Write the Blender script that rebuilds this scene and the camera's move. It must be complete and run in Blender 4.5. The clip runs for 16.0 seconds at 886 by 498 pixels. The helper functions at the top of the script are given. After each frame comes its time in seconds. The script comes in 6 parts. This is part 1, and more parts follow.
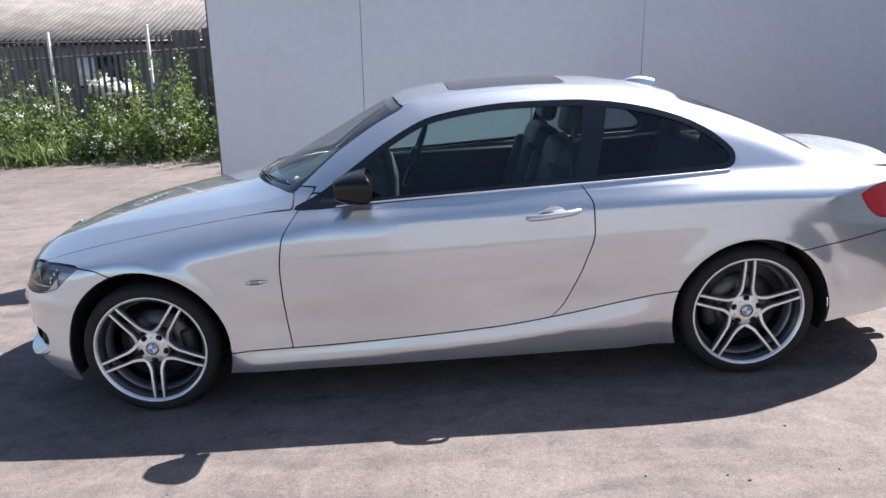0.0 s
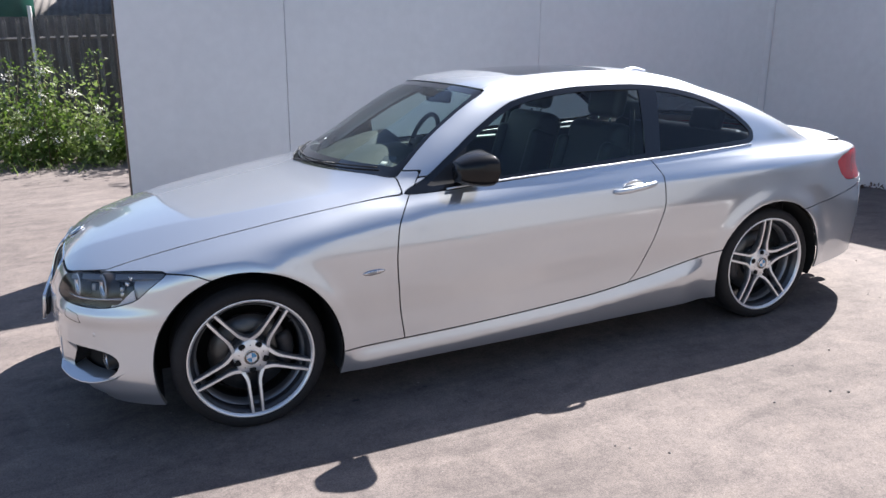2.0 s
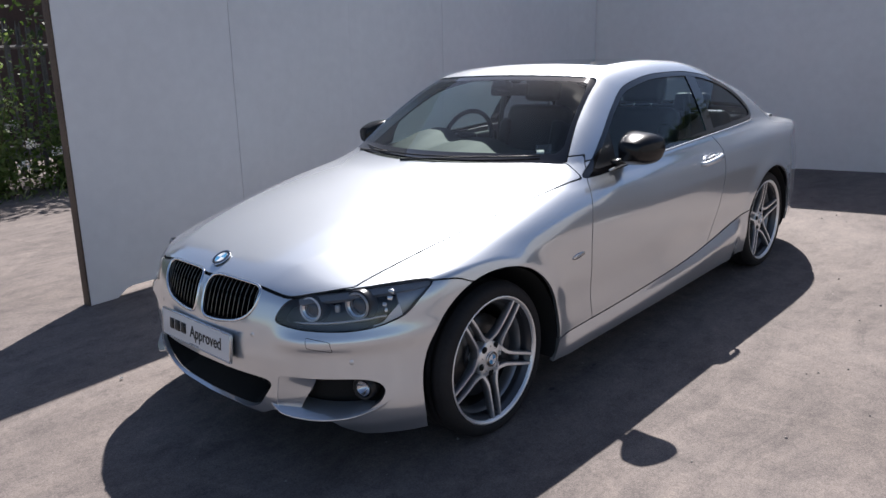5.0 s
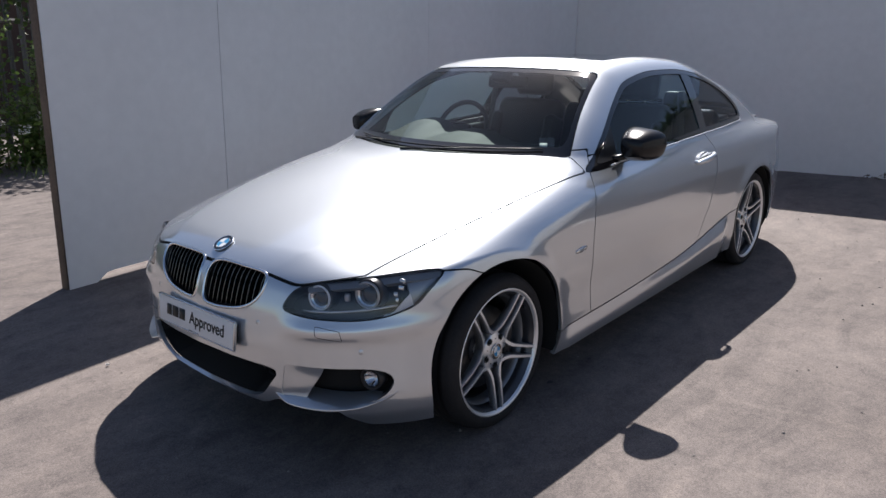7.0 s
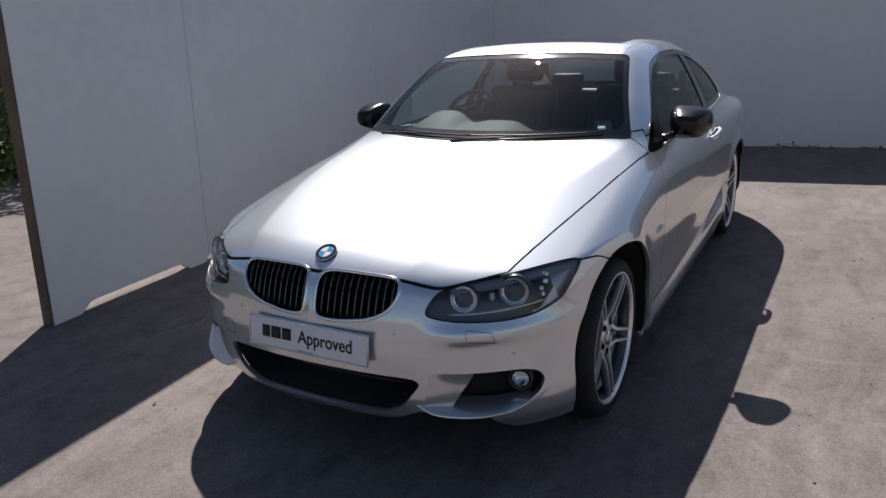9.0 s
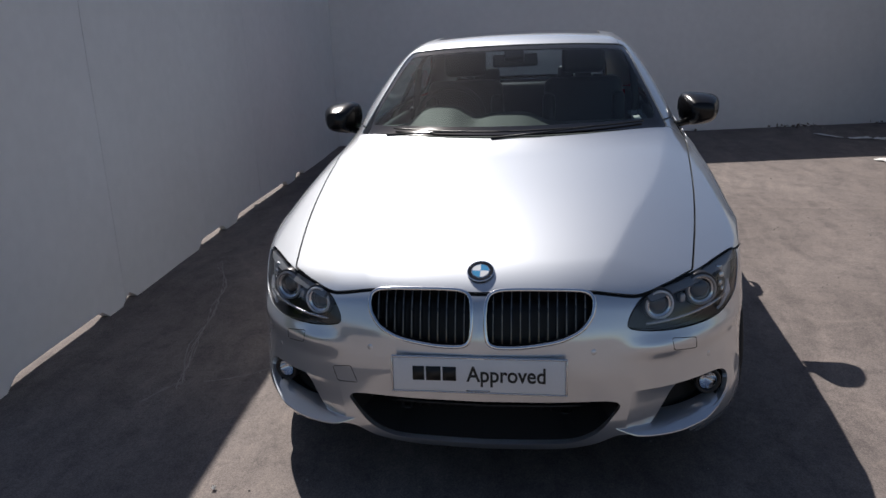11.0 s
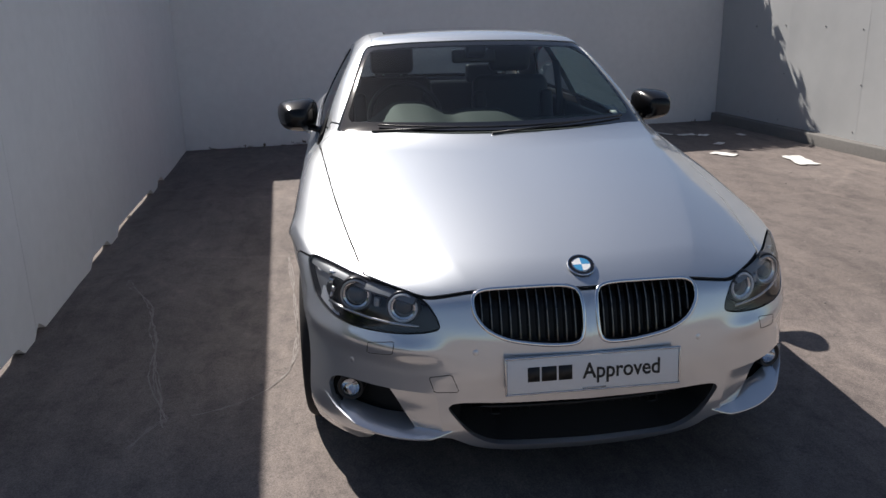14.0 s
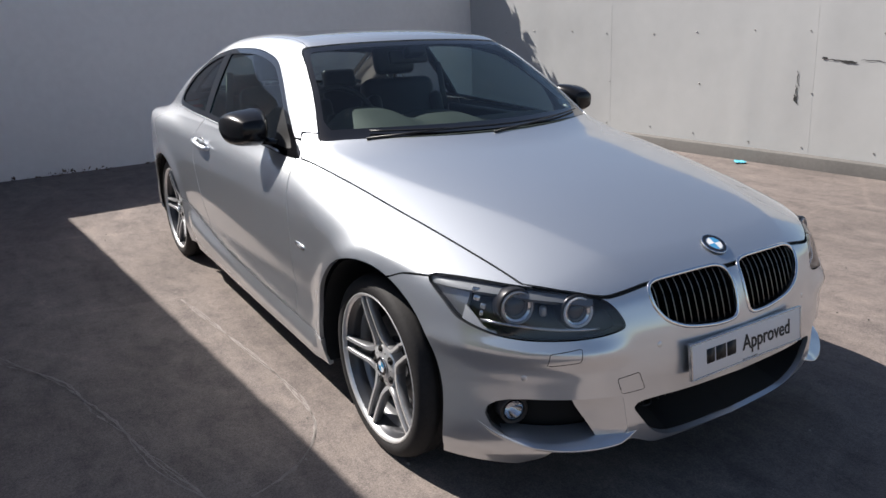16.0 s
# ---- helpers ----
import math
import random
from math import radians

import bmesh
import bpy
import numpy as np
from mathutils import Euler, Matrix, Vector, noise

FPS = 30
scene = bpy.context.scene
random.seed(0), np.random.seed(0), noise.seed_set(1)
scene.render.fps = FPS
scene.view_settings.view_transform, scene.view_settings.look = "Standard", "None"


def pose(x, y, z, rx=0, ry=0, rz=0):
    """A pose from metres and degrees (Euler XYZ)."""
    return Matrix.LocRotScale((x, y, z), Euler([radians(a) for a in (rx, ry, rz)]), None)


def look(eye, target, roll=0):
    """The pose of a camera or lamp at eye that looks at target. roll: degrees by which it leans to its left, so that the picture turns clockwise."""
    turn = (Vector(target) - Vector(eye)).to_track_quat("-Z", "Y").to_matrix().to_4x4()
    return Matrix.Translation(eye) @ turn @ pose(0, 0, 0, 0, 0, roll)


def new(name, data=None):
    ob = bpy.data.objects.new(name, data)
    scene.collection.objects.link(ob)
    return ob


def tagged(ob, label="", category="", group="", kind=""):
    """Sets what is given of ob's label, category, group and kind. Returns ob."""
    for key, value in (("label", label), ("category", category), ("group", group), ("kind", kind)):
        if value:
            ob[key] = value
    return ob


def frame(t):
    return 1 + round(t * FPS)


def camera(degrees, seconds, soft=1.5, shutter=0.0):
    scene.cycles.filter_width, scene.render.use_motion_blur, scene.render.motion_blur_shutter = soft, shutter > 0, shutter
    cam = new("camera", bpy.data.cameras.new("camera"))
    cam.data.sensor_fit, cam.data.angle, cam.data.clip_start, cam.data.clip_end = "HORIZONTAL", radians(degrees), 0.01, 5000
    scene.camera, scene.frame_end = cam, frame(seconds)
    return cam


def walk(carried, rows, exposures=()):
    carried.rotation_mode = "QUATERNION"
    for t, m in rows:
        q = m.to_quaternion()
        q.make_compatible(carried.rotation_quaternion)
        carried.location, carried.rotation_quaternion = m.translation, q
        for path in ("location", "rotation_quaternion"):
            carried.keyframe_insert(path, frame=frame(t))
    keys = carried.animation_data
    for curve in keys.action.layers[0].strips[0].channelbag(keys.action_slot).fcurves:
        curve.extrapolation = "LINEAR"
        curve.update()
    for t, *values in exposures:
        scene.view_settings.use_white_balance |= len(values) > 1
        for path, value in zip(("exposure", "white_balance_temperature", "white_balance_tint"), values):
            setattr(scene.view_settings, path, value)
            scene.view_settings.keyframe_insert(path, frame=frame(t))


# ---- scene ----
import functools

# ---- camera ----
# The yard rises gently towards the end wall: SLOPE lays the car's level into the world.
SLOPE = pose(0, 0, 0, 0, -2.6, 0)
cam = camera(62.5, 16.0)
PATH = [
    (0, (-0.035, -4.002, 1.585), (-0.019, -2.076, 1.045), -3.6),
    (0.5, (-0.419, -3.957, 1.581), (-0.236, -2.039, 1.042), -2.6),
    (1, (-0.87, -3.925, 1.558), (-0.514, -2.03, 1.026), -1.8),
    (1.5, (-1.241, -3.837, 1.509), (-0.713, -1.976, 0.998), -1.9),
    (2, (-1.684, -3.733, 1.551), (-0.96, -1.952, 1.0), -2.0),
    (2.5, (-2.035, -3.569, 1.518), (-1.219, -1.829, 0.964), -3.8),
    (3, (-2.401, -3.364, 1.517), (-1.406, -1.723, 0.952), -3.3),
    (3.5, (-2.738, -3.166, 1.522), (-1.629, -1.598, 0.963), -3.5),
    (4, (-2.967, -2.937, 1.498), (-1.733, -1.464, 0.946), -3.4),
    (4.5, (-3.275, -2.691, 1.521), (-1.952, -1.296, 0.97), -3.2),
    (4.7, (-3.357, -2.628, 1.518), (-2.001, -1.261, 0.977), -3.3),
    (6.8, (-3.515, -2.423, 1.505), (-2.051, -1.18, 0.947), -1.1),
    (7, (-3.517, -2.414, 1.505), (-2.065, -1.158, 0.945), -0.8),
    (7.5, (-3.592, -2.367, 1.503), (-2.141, -1.112, 0.937), -0.8),
    (8, (-3.684, -2.219, 1.494), (-2.202, -1.004, 0.921), 0.6),
    (8.5, (-3.774, -1.94, 1.496), (-2.206, -0.84, 0.92), -0.4),
    (9, (-3.964, -1.589, 1.496), (-2.304, -0.639, 0.914), -2.7),
    (9.5, (-4.013, -1.237, 1.49), (-2.285, -0.416, 0.904), -2.3),
    (10, (-4.068, -0.855, 1.484), (-2.269, -0.204, 0.902), -1.9),
    (10.2, (-4.111, -0.693, 1.494), (-2.287, -0.123, 0.907), -2.5),
    (12.3, (-4.052, 0.102, 1.479), (-2.15, 0.162, 0.865), -0.2),
    (12.5, (-4.046, 0.137, 1.478), (-2.144, 0.167, 0.86), -0.1),
    (13, (-4.029, 0.139, 1.475), (-2.129, 0.168, 0.853), -0.1),
    (13.5, (-4.019, 0.304, 1.463), (-2.118, 0.288, 0.841), 0.4),
    (14, (-3.998, 0.666, 1.464), (-2.109, 0.424, 0.853), -0.9),
    (14.5, (-3.855, 0.973, 1.44), (-2.005, 0.513, 0.834), -0.1),
    (15, (-3.746, 1.346, 1.427), (-1.965, 0.647, 0.847), 0.5),
    (15.5, (-3.593, 1.641, 1.429), (-1.91, 0.751, 0.817), 0.3),
    (16, (-3.394, 1.847, 1.417), (-1.776, 0.832, 0.824), -1.1),
]
EXPOSURES = [(0.0, 1.44, 6185, 13), (2.0, 1.42, 6215, 13), (4.5, 0.92, 6255, 13), (7.0, 0.70, 6305, 13), (9.0, 0.42, 6365, 13), (10.2, 0.24, 6385, 13), (12.5, 0.29, 6535, 11.5), (14.0, 0.47, 6555, 11.5), (16.0, 0.80, 6535, 11.5)]
walk(cam, [(t, SLOPE @ look(eye, target, roll)) for t, eye, target, roll in PATH], EXPOSURES)

# ---- sky and sun ----
SUN = Vector((0.70, 0.455, 1.0)).normalized()
sun = new("sun", bpy.data.lights.new("sun", "SUN"))
sun.data.energy, sun.data.angle, sun.data.color = 5.0, radians(0.55), (1.0, 0.95, 0.88)
sun.matrix_world = look(SUN * 30, (0, 0, 0))
world = bpy.data.worlds.new("sky")
scene.world = world
world.use_nodes = True
wn = world.node_tree.nodes
sky = wn.new("ShaderNodeTexSky")
sky.sky_type, sky.sun_disc = "NISHITA", False
sky.sun_elevation, sky.sun_rotation = math.asin(SUN.z), math.atan2(SUN.x, SUN.y)
sky.dust_density, sky.air_density, sky.ozone_density = 0.8, 0.9, 0.5
wn["Background"].inputs["Strength"].default_value = 0.058
world.node_tree.links.new(sky.outputs["Color"], wn["Background"].inputs["Color"])


# ---- materials ----
def material(name, color=(0.5, 0.5, 0.5), rough=0.5, metal=0.0, coat=0.0, vary=0.0, scale=8.0, bump=0.0, bump_scale=60.0, second=None, spots=None, emission=0.0, spec=0.5, random=0.0):
    """A principled material with a colour that drifts at two scales and a fine relief."""
    mat = bpy.data.materials.new(name)
    mat.use_nodes = True
    nt = mat.node_tree
    n, l = nt.nodes, nt.links
    p = n["Principled BSDF"]
    p.inputs["Base Color"].default_value = (*color, 1)
    p.inputs["Roughness"].default_value, p.inputs["Metallic"].default_value = rough, metal
    p.inputs["Coat Weight"].default_value, p.inputs["Coat Roughness"].default_value = coat, 0.02
    p.inputs["Specular IOR Level"].default_value = spec
    geo = n.new("ShaderNodeTexCoord")
    if vary or second:
        big = n.new("ShaderNodeTexNoise")
        big.inputs["Scale"].default_value, big.inputs["Detail"].default_value = scale, 6
        l.new(geo.outputs["Object"], big.inputs["Vector"])
        fine = n.new("ShaderNodeTexNoise")
        fine.inputs["Scale"].default_value, fine.inputs["Detail"].default_value = scale * 14, 4
        l.new(geo.outputs["Object"], fine.inputs["Vector"])
        both = n.new("ShaderNodeMix")
        both.inputs[0].default_value = 0.4
        l.new(big.outputs["Fac"], both.inputs[2])
        l.new(fine.outputs["Fac"], both.inputs[3])
        ramp = n.new("ShaderNodeValToRGB")
        dark = second or tuple(max(c * (1 - vary), 0) for c in color)
        light = color if second else tuple(min(c * (1 + vary), 1) for c in color)
        ramp.color_ramp.elements[0].position, ramp.color_ramp.elements[1].position = 0.34, 0.66
        ramp.color_ramp.elements[0].color, ramp.color_ramp.elements[1].color = (*dark, 1), (*light, 1)
        l.new(both.outputs[0], ramp.inputs["Fac"])
        out = ramp.outputs["Color"]
        if random:
            info = n.new("ShaderNodeObjectInfo")
            island = n.new("ShaderNodeNewGeometry")
            add = n.new("ShaderNodeMath")
            add.operation = "ADD"
            l.new(info.outputs["Random"], add.inputs[0])
            l.new(island.outputs["Random Per Island"], add.inputs[1])
            tone = n.new("ShaderNodeMapRange")
            tone.inputs["From Max"].default_value = 2.0
            tone.inputs["To Min"].default_value, tone.inputs["To Max"].default_value = 1 - random, 1 + random
            l.new(add.outputs[0], tone.inputs["Value"])
            hsv = n.new("ShaderNodeHueSaturation")
            l.new(out, hsv.inputs["Color"])
            l.new(tone.outputs[0], hsv.inputs["Value"])
            out = hsv.outputs["Color"]
        l.new(out, p.inputs["Base Color"])
    if bump:
        grain = n.new("ShaderNodeTexNoise")
        grain.inputs["Scale"].default_value, grain.inputs["Detail"].default_value = bump_scale, 5
        l.new(geo.outputs["Object"], grain.inputs["Vector"])
        b = n.new("ShaderNodeBump")
        b.inputs["Strength"].default_value, b.inputs["Distance"].default_value = bump, 0.01
        l.new(grain.outputs["Fac"], b.inputs["Height"])
        l.new(b.outputs["Normal"], p.inputs["Normal"])
    if emission:
        p.inputs["Emission Color"].default_value, p.inputs["Emission Strength"].default_value = (*color, 1), emission
    return mat


def glass(name, tint, gloss=1.0):
    mat = bpy.data.materials.new(name)
    mat.use_nodes = True
    n, l = mat.node_tree.nodes, mat.node_tree.links
    n.remove(n["Principled BSDF"])
    clear = n.new("ShaderNodeBsdfTransparent")
    clear.inputs["Color"].default_value = (*tint, 1)
    shine = n.new("ShaderNodeBsdfGlossy")
    shine.inputs["Roughness"].default_value = 0.0
    edge = n.new("ShaderNodeLayerWeight")
    edge.inputs["Blend"].default_value = 0.5
    power = n.new("ShaderNodeMath")
    power.operation = "POWER"
    power.inputs[1].default_value = 5.0
    l.new(edge.outputs["Facing"], power.inputs[0])
    fres = n.new("ShaderNodeMapRange")
    fres.inputs["To Min"].default_value, fres.inputs["To Max"].default_value = 0.055 * gloss, 1.0
    l.new(power.outputs[0], fres.inputs["Value"])
    mix = n.new("ShaderNodeMixShader")
    l.new(fres.outputs[0], mix.inputs[0])
    l.new(clear.outputs[0], mix.inputs[1])
    l.new(shine.outputs[0], mix.inputs[2])
    l.new(mix.outputs[0], n["Material Output"].inputs["Surface"])
    return mat


def paint_material():
    """Silver metallic paint: tiny flakes under a clear lacquer."""
    mat = material("silver_paint", (0.655, 0.684, 0.722), 0.24, 0.95, 1.0)
    n, l = mat.node_tree.nodes, mat.node_tree.links
    p = n["Principled BSDF"]
    p.inputs["Coat IOR"].default_value = 1.75
    co = n.new("ShaderNodeTexCoord")
    flake = n.new("ShaderNodeTexVoronoi")
    flake.inputs["Scale"].default_value = 900
    l.new(co.outputs["Object"], flake.inputs["Vector"])
    ramp = n.new("ShaderNodeMapRange")
    ramp.inputs["To Min"].default_value, ramp.inputs["To Max"].default_value = 0.09, 0.14
    l.new(flake.outputs["Distance"], ramp.inputs["Value"])
    l.new(ramp.outputs[0], p.inputs["Roughness"])
    dust = n.new("ShaderNodeTexNoise")
    dust.inputs["Scale"].default_value, dust.inputs["Detail"].default_value = 3.0, 6
    l.new(co.outputs["Object"], dust.inputs["Vector"])
    film = n.new("ShaderNodeMapRange")
    film.inputs["To Min"].default_value, film.inputs["To Max"].default_value = 0.01, 0.05
    l.new(dust.outputs["Fac"], film.inputs["Value"])
    l.new(film.outputs[0], p.inputs["Coat Roughness"])
    # a second, softer layer of flakes that lie less flat
    soft = n.new("ShaderNodeBsdfPrincipled")
    soft.inputs["Base Color"].default_value = (0.655, 0.684, 0.722, 1)
    soft.inputs["Metallic"].default_value, soft.inputs["Roughness"].default_value = 0.95, 0.49
    soft.inputs["Coat Weight"].default_value, soft.inputs["Coat IOR"].default_value = 1.0, 1.75
    l.new(film.outputs[0], soft.inputs["Coat Roughness"])
    mix = n.new("ShaderNodeMixShader")
    mix.inputs[0].default_value = 0.54
    l.new(p.outputs[0], mix.inputs[1])
    l.new(soft.outputs[0], mix.inputs[2])
    l.new(mix.outputs[0], n["Material Output"].inputs["Surface"])
    return mat


def ground_material():
    """Worn pale tarmac with fine stones, patches, stains and hairline marks."""
    mat = material("worn_tarmac", (0.23, 0.208, 0.195), 0.88, vary=0.0)
    n, l = mat.node_tree.nodes, mat.node_tree.links
    p = n["Principled BSDF"]
    p.inputs["Diffuse Roughness"].default_value = 0.0
    p.inputs["Specular IOR Level"].default_value = 0.24
    p.inputs["Roughness"].default_value = 0.78
    co = n.new("ShaderNodeTexCoord")

    def noise_of(scale, detail=6, rough=0.6):
        t = n.new("ShaderNodeTexNoise")
        t.inputs["Scale"].default_value, t.inputs["Detail"].default_value, t.inputs["Roughness"].default_value = scale, detail, rough
        l.new(co.outputs["Object"], t.inputs["Vector"])
        return t.outputs["Fac"]

    def ramp(source, stops):
        r = n.new("ShaderNodeValToRGB")
        while len(r.color_ramp.elements) < len(stops):
            r.color_ramp.elements.new(0.5)
        for e, (at, c) in zip(r.color_ramp.elements, stops):
            e.position, e.color = at, (*c, 1)
        l.new(source, r.inputs["Fac"])
        return r.outputs["Color"]

    def mix(kind, fac, a, b):
        m = n.new("ShaderNodeMix")
        m.data_type, m.blend_type = "RGBA", kind
        m.inputs[0].default_value = fac
        l.new(a, m.inputs[6])
        l.new(b, m.inputs[7])
        return m.outputs[2]

    def wobbled(scale, amount):
        """The ground's own coordinates, bent by a soft noise."""
        w = n.new("ShaderNodeTexNoise")
        w.inputs["Scale"].default_value = scale
        l.new(co.outputs["Object"], w.inputs["Vector"])
        m = n.new("ShaderNodeMix")
        m.data_type = "RGBA"
        m.inputs[0].default_value = amount
        l.new(co.outputs["Object"], m.inputs[6])
        l.new(w.outputs["Color"], m.inputs[7])
        return m.outputs[2]

    patches = ramp(noise_of(0.55, 5), [(0.3, (0.138, 0.117, 0.109)), (0.52, (0.178, 0.152, 0.142)), (0.72, (0.218, 0.188, 0.174))])
    stones = ramp(noise_of(150, 3, 0.7), [(0.36, (0.30, 0.30, 0.30)), (0.5, (0.86, 0.86, 0.86)), (0.64, (1.45, 1.44, 1.40))])
    blotch = ramp(noise_of(6.5, 8, 0.75), [(0.34, (0.74, 0.74, 0.75)), (0.50, (1, 1, 1)), (0.68, (1.16, 1.15, 1.12))])
    fleck = ramp(noise_of(42, 5, 0.7), [(0.34, (0.62, 0.62, 0.62)), (0.5, (1, 1, 1)), (0.68, (1.25, 1.24, 1.21))])
    out = mix("MULTIPLY", 0.95, mix("MULTIPLY", 0.40, patches, stones), blotch)
    out = mix("MULTIPLY", 0.38, out, fleck)
    # long smears where wheels have turned
    turn = n.new("ShaderNodeMapping")
    turn.inputs["Rotation"].default_value, turn.inputs["Scale"].default_value = (0, 0, 0.5), (1.1, 7.5, 1.0)
    l.new(wobbled(1.3, 0.35), turn.inputs["Vector"])
    streak = n.new("ShaderNodeTexNoise")
    streak.inputs["Scale"].default_value, streak.inputs["Detail"].default_value, streak.inputs["Roughness"].default_value = 1.6, 7, 0.65
    l.new(turn.outputs["Vector"], streak.inputs["Vector"])
    out = mix("MULTIPLY", 0.75, out, ramp(streak.outputs["Fac"], [(0.33, (0.76, 0.76, 0.77)), (0.5, (1, 1, 1)), (0.66, (1.18, 1.17, 1.15))]))
    crack = n.new("ShaderNodeTexVoronoi")
    crack.feature = "DISTANCE_TO_EDGE"
    crack.inputs["Scale"].default_value = 0.42
    l.new(wobbled(2.2, 0.10), crack.inputs["Vector"])
    line = ramp(crack.outputs["Distance"], [(0.0, (1.22, 1.21, 1.19)), (0.006, (1.10, 1.10, 1.09)), (0.012, (1, 1, 1))])
    out = mix("MULTIPLY", 0.7, out, line)
    l.new(out, p.inputs["Base Color"])
    b = n.new("ShaderNodeBump")
    b.inputs["Strength"].default_value, b.inputs["Distance"].default_value = 0.45, 0.004
    l.new(noise_of(190, 4, 0.7), b.inputs["Height"])
    l.new(b.outputs["Normal"], p.inputs["Normal"])
    return mat


PAINT = paint_material()
TARMAC = ground_material()
BLACK = material("black_plastic", (0.012, 0.012, 0.013), 0.42, bump=0.05, bump_scale=300)
GLOSS_BLACK = material("gloss_black", (0.006, 0.006, 0.007), 0.08, coat=0.6)
RUBBER = material("tyre_rubber", (0.021, 0.020, 0.021), 0.72, spec=0.3, vary=0.25, scale=6, bump=0.08, bump_scale=120)
SEAL = material("dark_gap", (0.008, 0.008, 0.008), 0.9)
ALLOY = material("machined_alloy", (0.86, 0.87, 0.88), 0.34, 0.75, vary=0.03, scale=20)
SPOKE_GREY = material("spoke_grey", (0.27, 0.275, 0.29), 0.35, 0.6, 0.3)
ALLOY_GREY = material("grey_alloy", (0.07, 0.072, 0.08), 0.35, 0.6, 0.3)
CHROME = material("chrome", (0.82, 0.83, 0.85), 0.08, 1.0)
SATIN = material("satin_chrome", (0.62, 0.63, 0.65), 0.24, 1.0)
DARK_CHROME = material("dark_chrome", (0.22, 0.21, 0.19), 0.35, 1.0)
# disc steel coloured dark to include the shade inside the wheel
STEEL = material("brake_steel", (0.12, 0.12, 0.12), 0.40, 1.0, vary=0.15, scale=30)
CALIPER = material("caliper_iron", (0.05, 0.05, 0.055), 0.5, 0.5, vary=0.2)
LEATHER = material("black_leather", (0.020, 0.020, 0.022), 0.42, vary=0.2, scale=9, bump=0.25, bump_scale=120)
DASH = material("dashboard_plastic", (0.030, 0.038, 0.035), 0.68, vary=0.1, bump=0.15, bump_scale=200)
TRIM_GREY = material("headliner_cloth", (0.10, 0.10, 0.11), 0.9, vary=0.1)
CLEAR = glass("clear_glass", (0.74, 0.82, 0.80))
TINT = glass("green_tinted_glass", (0.68, 0.82, 0.79))
PRIVACY = glass("privacy_glass", (0.42, 0.46, 0.49))
LENS = glass("lamp_lens", (0.86, 0.87, 0.89), 1.5)
REDLENS = material("red_lens", (0.50, 0.012, 0.020), 0.10, coat=0.7, vary=0.15, scale=30)
LAMP_DARK = material("lamp_housing", (0.028, 0.028, 0.032), 0.30, 0.3)
LAMP_GREY = material("lamp_bezel", (0.42, 0.43, 0.45), 0.30, 0.7)
LAMP_BROW = material("lamp_brow", (0.25, 0.26, 0.27), 0.40, 0.4)
LAMP_RING = material("lamp_ring", (0.88, 0.89, 0.90), 0.25, 0.0)
PROJECTOR = material("projector_glass", (0.03, 0.035, 0.04), 0.04, coat=1.0)
PLATE_WHITE = material("plate_white", (0.74, 0.74, 0.75), 0.42, coat=0.3, vary=0.02)
INK = material("plate_ink", (0.012, 0.012, 0.012), 0.5)
ENAMEL_BLUE = material("enamel_blue", (0.06, 0.28, 0.52), 0.15, coat=0.8)
ENAMEL_WHITE = material("enamel_white", (0.78, 0.79, 0.80), 0.15, coat=0.8)
# the sunny wall's white, set darker than WALL to hold down the sunlight on it
WALL_SUNNY = material("sunlit_white_sheet", (0.405, 0.41, 0.41), 0.6, vary=0.045, scale=0.5, bump=0.02, bump_scale=3)
MIRROR_BLACK = material("mirror_shell_black", (0.008, 0.008, 0.009), 0.22, spec=0.35)
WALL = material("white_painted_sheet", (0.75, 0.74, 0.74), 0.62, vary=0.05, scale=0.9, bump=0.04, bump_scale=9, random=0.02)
SCREW = material("screw_zinc", (0.24, 0.235, 0.23), 0.5, 0.6)
SCUFF = material("black_scuff", (0.03, 0.03, 0.03), 0.8, vary=0.4, scale=40)
BOARD = material("weathered_board", (0.17, 0.125, 0.09), 0.85, second=(0.09, 0.065, 0.05), scale=4, bump=0.3, bump_scale=40)
KERB = material("kerb_concrete", (0.155, 0.148, 0.14), 0.9, vary=0.12, scale=2.5, bump=0.2, bump_scale=45)
POST = material("galvanised_post", (0.62, 0.61, 0.60), 0.5, 0.2, vary=0.1, scale=5)
PALE = material("galvanised_pale", (0.15, 0.142, 0.138), 0.62, 0.35, vary=0.3, scale=3, random=0.5)


def leaf_material(name, color, second, random):
    """Leaves that let some of the light through."""
    mat = material(name, color, 0.5, second=second, scale=3, random=random)
    n, l = mat.node_tree.nodes, mat.node_tree.links
    p = n["Principled BSDF"]
    through_light = n.new("ShaderNodeBsdfTranslucent")
    through_light.inputs["Color"].default_value = (color[0] * 1.3, color[1] * 1.5, color[2], 1)
    mix = n.new("ShaderNodeMixShader")
    mix.inputs[0].default_value = 0.36
    l.new(p.outputs[0], mix.inputs[1])
    l.new(through_light.outputs[0], mix.inputs[2])
    l.new(mix.outputs[0], n["Material Output"].inputs["Surface"])
    return mat


